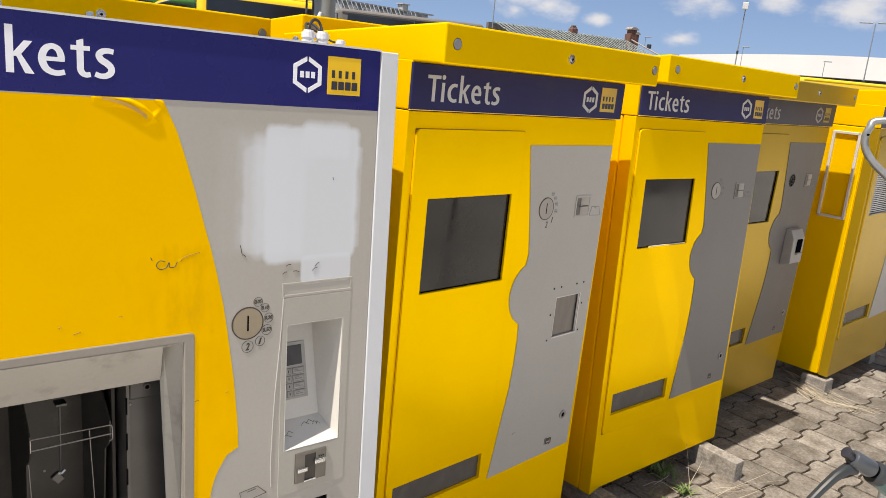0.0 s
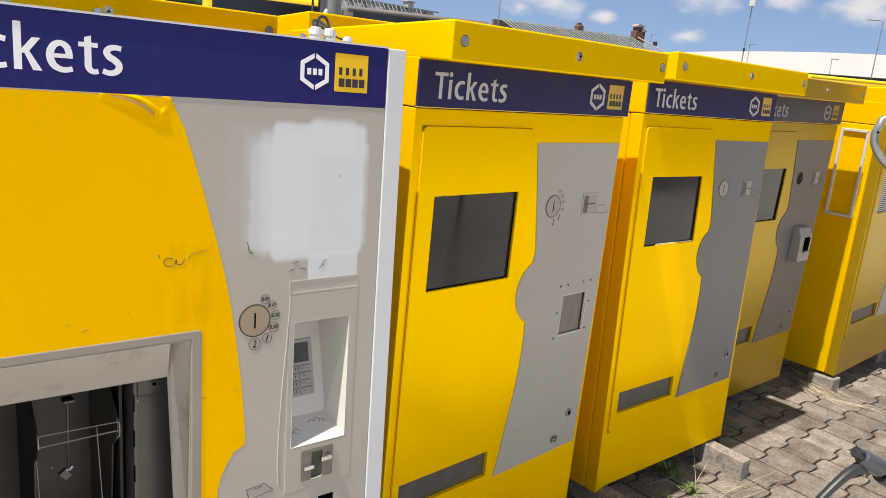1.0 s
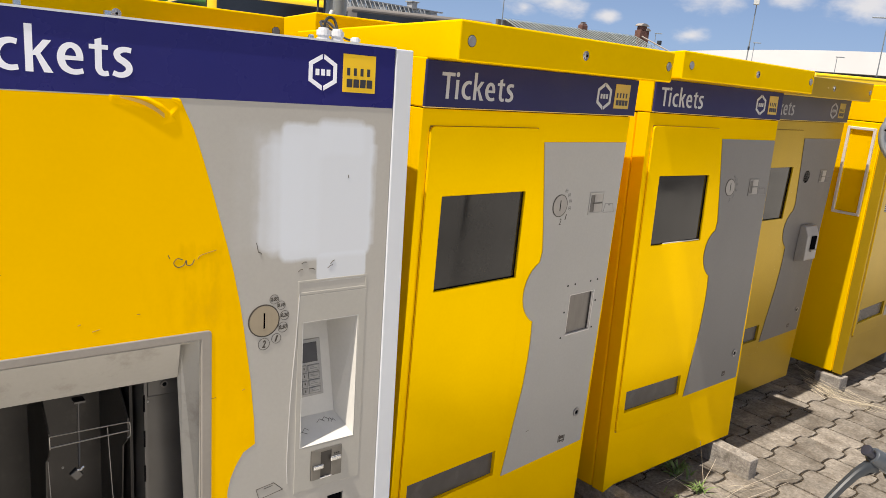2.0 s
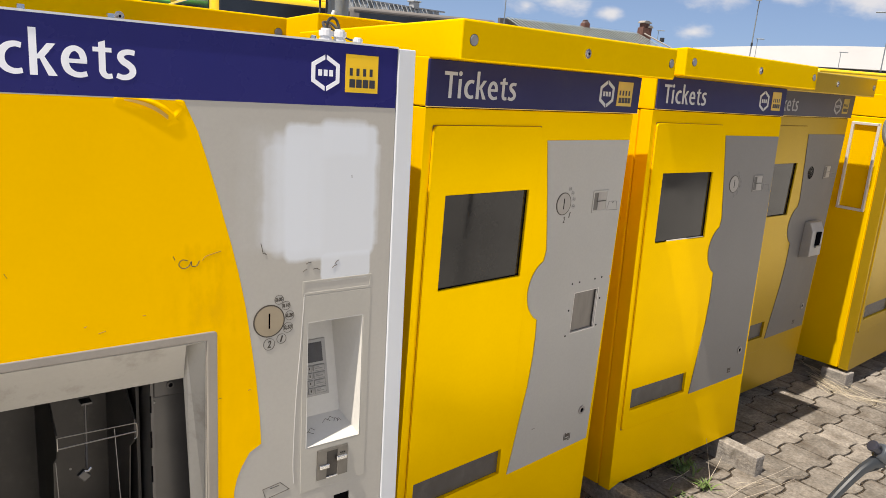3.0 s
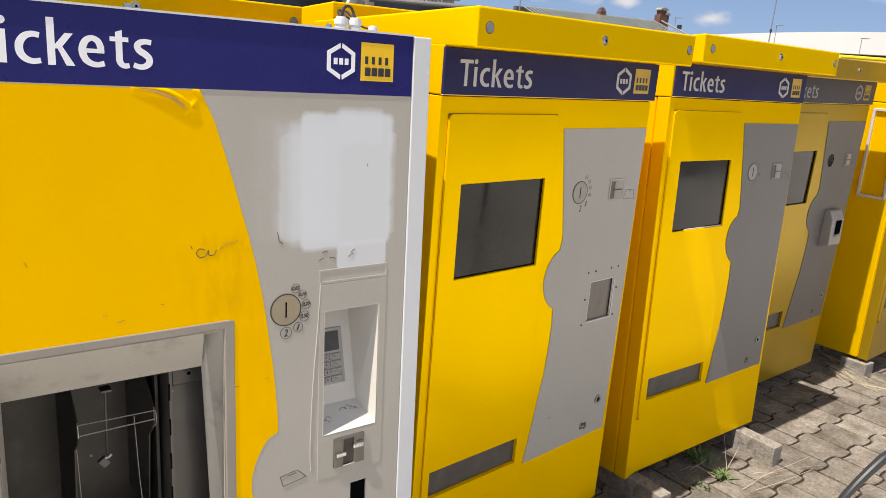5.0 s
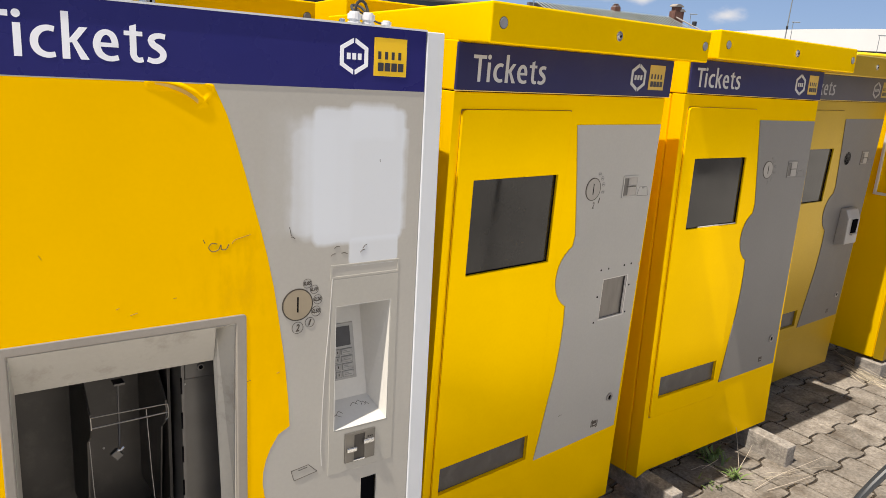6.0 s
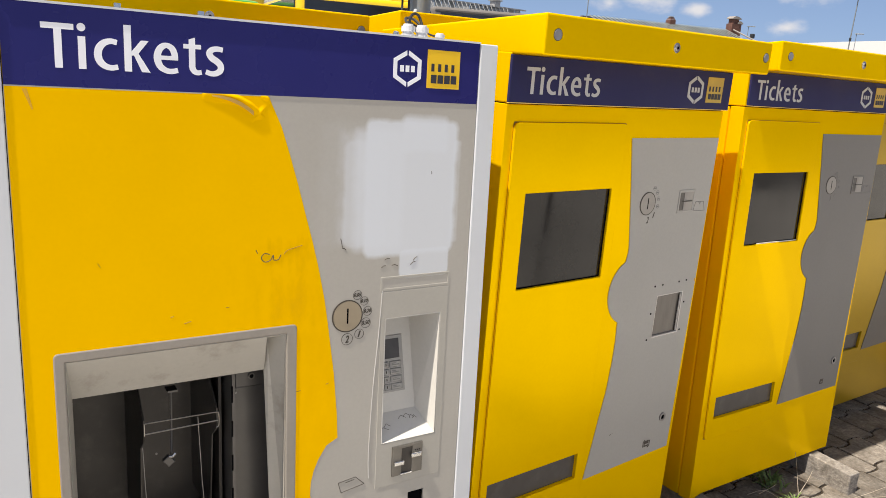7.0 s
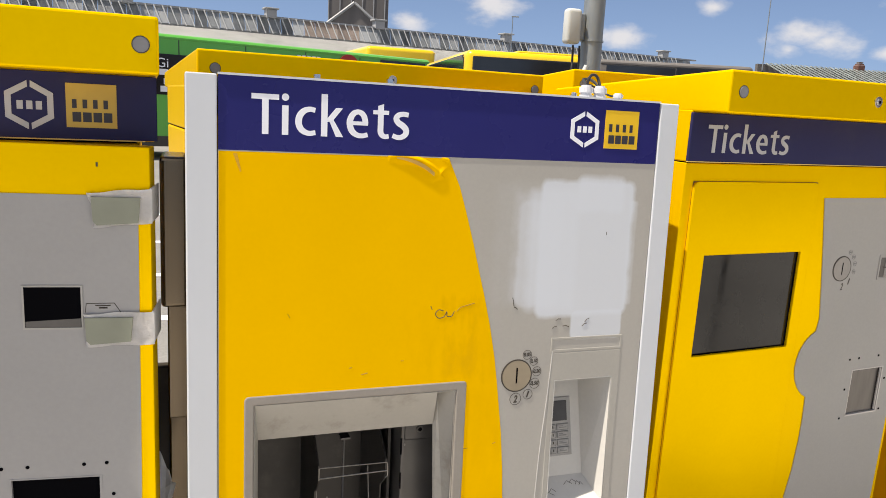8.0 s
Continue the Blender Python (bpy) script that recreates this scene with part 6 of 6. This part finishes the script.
# ---- white hall far off ----
wx, wy = polar(66, 100)
white_hall = thing("hall", pose(wx, wy, 1.1, 0, 0, -66), "wide hall with a low white roof", "hall")
arc = [(-18 + 46 * k / 16, 5.15 + 1.45 * math.sin(math.pi * (k + 1.5) / 19)) for k in range(17)]
part("roof", slab([(-18, 4.1), *arc, (28, 4.1)][::-1], -2, 22), WHITE_ROOF, white_hall, "low arched white roof")
part("wall", box((-18, 0, -1.1), (28, 20, 4.1)), WALL_FAR, white_hall)
part("window_band", box((-18, -0.3, 2.7), (28, 0.1, 4.0)), DARK_FAR, white_hall)
vx, vy = polar(64.6, 34)
van = thing("van", pose(vx, vy, 0, 0, 0, -60), "white van parked beyond the machines", "van")
part("body", box((-1.6, 0, 0.4), (1.0, 2, 2.55), 0.25, 4), BOX_WHITE, van, smooth=True)
part("windscreen", box((0.7, 0.2, 1.4), (1.1, 1.8, 2.2), 0.1), BUS_GLASS, van)
part("bonnet", box((0.8, 0.1, 0.4), (2.0, 1.9, 1.4), 0.2, 3), BOX_WHITE, van, smooth=True)
for x in (-1.0, 1.3):
    part("wheel", disc(x, 0.34, 0.34, -0.05, 0.2, 20), TYRE, van)
bx, by = polar(66.2, 38)
bus(pose(bx - 1.5, by + 1.0, 0, 0, 0, -30), 8.0, BUS_YELLOW, "yellow bus far off at the end of the yard", 2.9)


# ---- lamp posts ----
def lamp_post(az, d, top, label, twin=False, lean=0.0):
    x, y = polar(az, d)
    t = thing("lamp_post", pose(x, y, 0, 0, 0, -az), label, "lamp post", "lamp posts in the yard")
    k = d / 40.0
    part("shaft", tube([(0, 0, 0), (lean, 0, top)], (0.034 if d < 60 else 0.022) * k, 10, 0.6), GALV, t, smooth=True)
    if twin:
        for s in (-1, 1):
            part("lamp_head", box((s * 0.1 * k + min(0, s * 0.55 * k), -0.15, top), (s * 0.1 * k + max(0, s * 0.55 * k), 0.15, top + 0.04 * k), 0.012), GALV, t)
    else:
        part("lamp_head", box((lean - 0.06 * k, -0.15, top - 0.02 * k), (lean + 0.30 * k, 0.12, top + 0.02 * k), 0.012), GALV, t)
    part("collar", box((lean * 0.475 - 0.05 * k, -0.05 * k, top * 0.475), (lean * 0.475 + 0.05 * k, 0.05 * k, top * 0.475 + 0.16 * k), 0.02), DARK_FAR, t)
    return t


mast = lamp_post(59.35, 40, up(9.2, 40), "tall thin lamp post in the yard", lean=0.12)
part("mast_box", box((-0.06, -0.25, up(6.15, 40)), (0.20, -0.02, up(6.6, 40)), 0.02), BOX_WHITE, mast, "small white box on the mast")
lamp_post(67.5, 55, up(5.65, 55), "twin-headed lamp post far off", twin=True)
lamp_post(42.0, 42, up(9.5, 42), "tall lamp post beside the hall")
lamp_post(24.3, 50, up(6.8, 50), "small lamp post before the hall")
lamp_post(59.75, 95, up(3.7, 95), "distant lamp post before the white hall")
lamp_post(65.0, 90, up(3.1, 90), "distant lamp post with arm by the white hall")
lamp_post(53.1, 95, up(3.9, 95), "distant lamp post behind the hall")

# ---- pavers, one by one near the machines, the rest joined ----
PX, PY, JOINT = 0.205, 0.186, 0.0110


def wave(x, row):
    """The toothed long joint between two rows."""
    t = (x / PX + (0.25 if row % 2 else 0.75)) % 1.0
    s = math.cos(2 * math.pi * t)
    return 0.0155 * math.copysign(abs(s) ** 0.26, s)


def paver_mesh(parity):
    bm = bmesh.new()
    xs = [JOINT / 2 + (PX - JOINT) * k / 16 for k in range(17)]
    off = parity * PX * 0.5
    low = [(x, wave(x + off, parity) + JOINT / 2) for x in xs]
    high = [(x, PY + wave(x + off, parity + 1) - JOINT / 2) for x in xs]
    poly = low + high[::-1]
    cx, cy = PX / 2, PY / 2
    top = [bm.verts.new((cx + (x - cx) * 0.988, cy + (y - cy) * 0.988, 0.0)) for x, y in poly]
    edge = [bm.verts.new((x, y, -0.0022)) for x, y in poly]
    bot = [bm.verts.new((x, y, -0.03)) for x, y in poly]
    bm.faces.new(top)
    n = len(poly)
    for i in range(n):
        j = (i + 1) % n
        bm.faces.new((top[i], edge[i], edge[j], top[j]))
        bm.faces.new((edge[i], bot[i], bot[j], edge[j]))
    bmesh.ops.recalc_face_normals(bm, faces=bm.faces)
    me = bpy.data.meshes.new("paver")
    bm.to_mesh(me)
    bm.free()
    me.materials.append(PAVER)
    return me


PAVERS = [paver_mesh(0), paver_mesh(1)]
OX, OY = 0.02, -0.072
rnd = random.Random(11)
far_v, far_f = [], []
for r in range(-3, 14):
    for c in range(-16, 46):
        p = r % 2
        x = OX + c * PX + p * PX * 0.5
        y = OY + r * PY
        dz, tx_, ty_ = rnd.uniform(-0.0012, 0.0018), rnd.uniform(-0.35, 0.35), rnd.uniform(-0.35, 0.35)
        if 2.15 < x < 5.6 and -0.75 < y < 0.95:
            ob = new("paver", PAVERS[p])
            ob.parent = pavement
            ob.matrix_local = pose(x, y, dz, tx_, ty_, rnd.uniform(-0.5, 0.5))
        else:
            m = pose(x, y, dz, tx_, ty_, 0)
            base = len(far_v)
            me = PAVERS[p]
            far_v += [tuple(m @ v.co) for v in me.vertices]
            far_f += [tuple(i + base for i in q.vertices) for q in me.polygons]
far = bpy.data.meshes.new("paver_field")
far.from_pydata(far_v, [], far_f)
far.materials.append(PAVER_FAR)
fo_ = new("paver_field", far)
fo_.parent = pavement
tagged(fo_, "weathered interlocking concrete pavers", kind="stuff")

# crumbs of dirt along the joints and small pale chips on the pavers
def crumbs(name, spots, mat, label):
    v, f = [], []
    for x, y, r in spots:
        base = len(v)
        ring_ = [(x + r * rnd.uniform(0.6, 1.2) * math.cos(k * math.pi / 2.5), y + r * rnd.uniform(0.6, 1.2) * math.sin(k * math.pi / 2.5), -0.003) for k in range(5)]
        v += ring_ + [(x + rnd.uniform(-0.3, 0.3) * r, y + rnd.uniform(-0.3, 0.3) * r, -0.001 + r * rnd.uniform(0.3, 0.7))]
        f += [(base + k, base + (k + 1) % 5, base + 5) for k in range(5)]
    me = bpy.data.meshes.new(name)
    me.from_pydata(v, [], f)
    me.materials.append(mat)
    return tagged(new(name, me), label, "dirt", kind="stuff")


dirt = []
for r in range(-2, 6):
    for k in range(420):
        x = rnd.uniform(2.2, 5.4)
        dirt.append((x, OY + r * PY + wave(x - OX, r) + rnd.gauss(0, 0.0055), rnd.uniform(0.0016, 0.0046)))
for r in range(-2, 5):
    for c in range(10, 26):
        x = OX + c * PX + (r % 2) * PX * 0.5
        for k in range(22):
            dirt.append((x + rnd.gauss(0, 0.004), OY + (r + rnd.random()) * PY, rnd.uniform(0.0012, 0.0036)))
crumbs("joint_dirt", dirt, DIRT, "brown dirt and moss crumbs in the paving joints")
crumbs("stone_chips", [(rnd.uniform(2.3, 4.8), rnd.uniform(-0.35, 0.45), rnd.uniform(0.0015, 0.0038)) for _ in range(130)], WIPED_THIN, "small pale stone chips on the pavers")
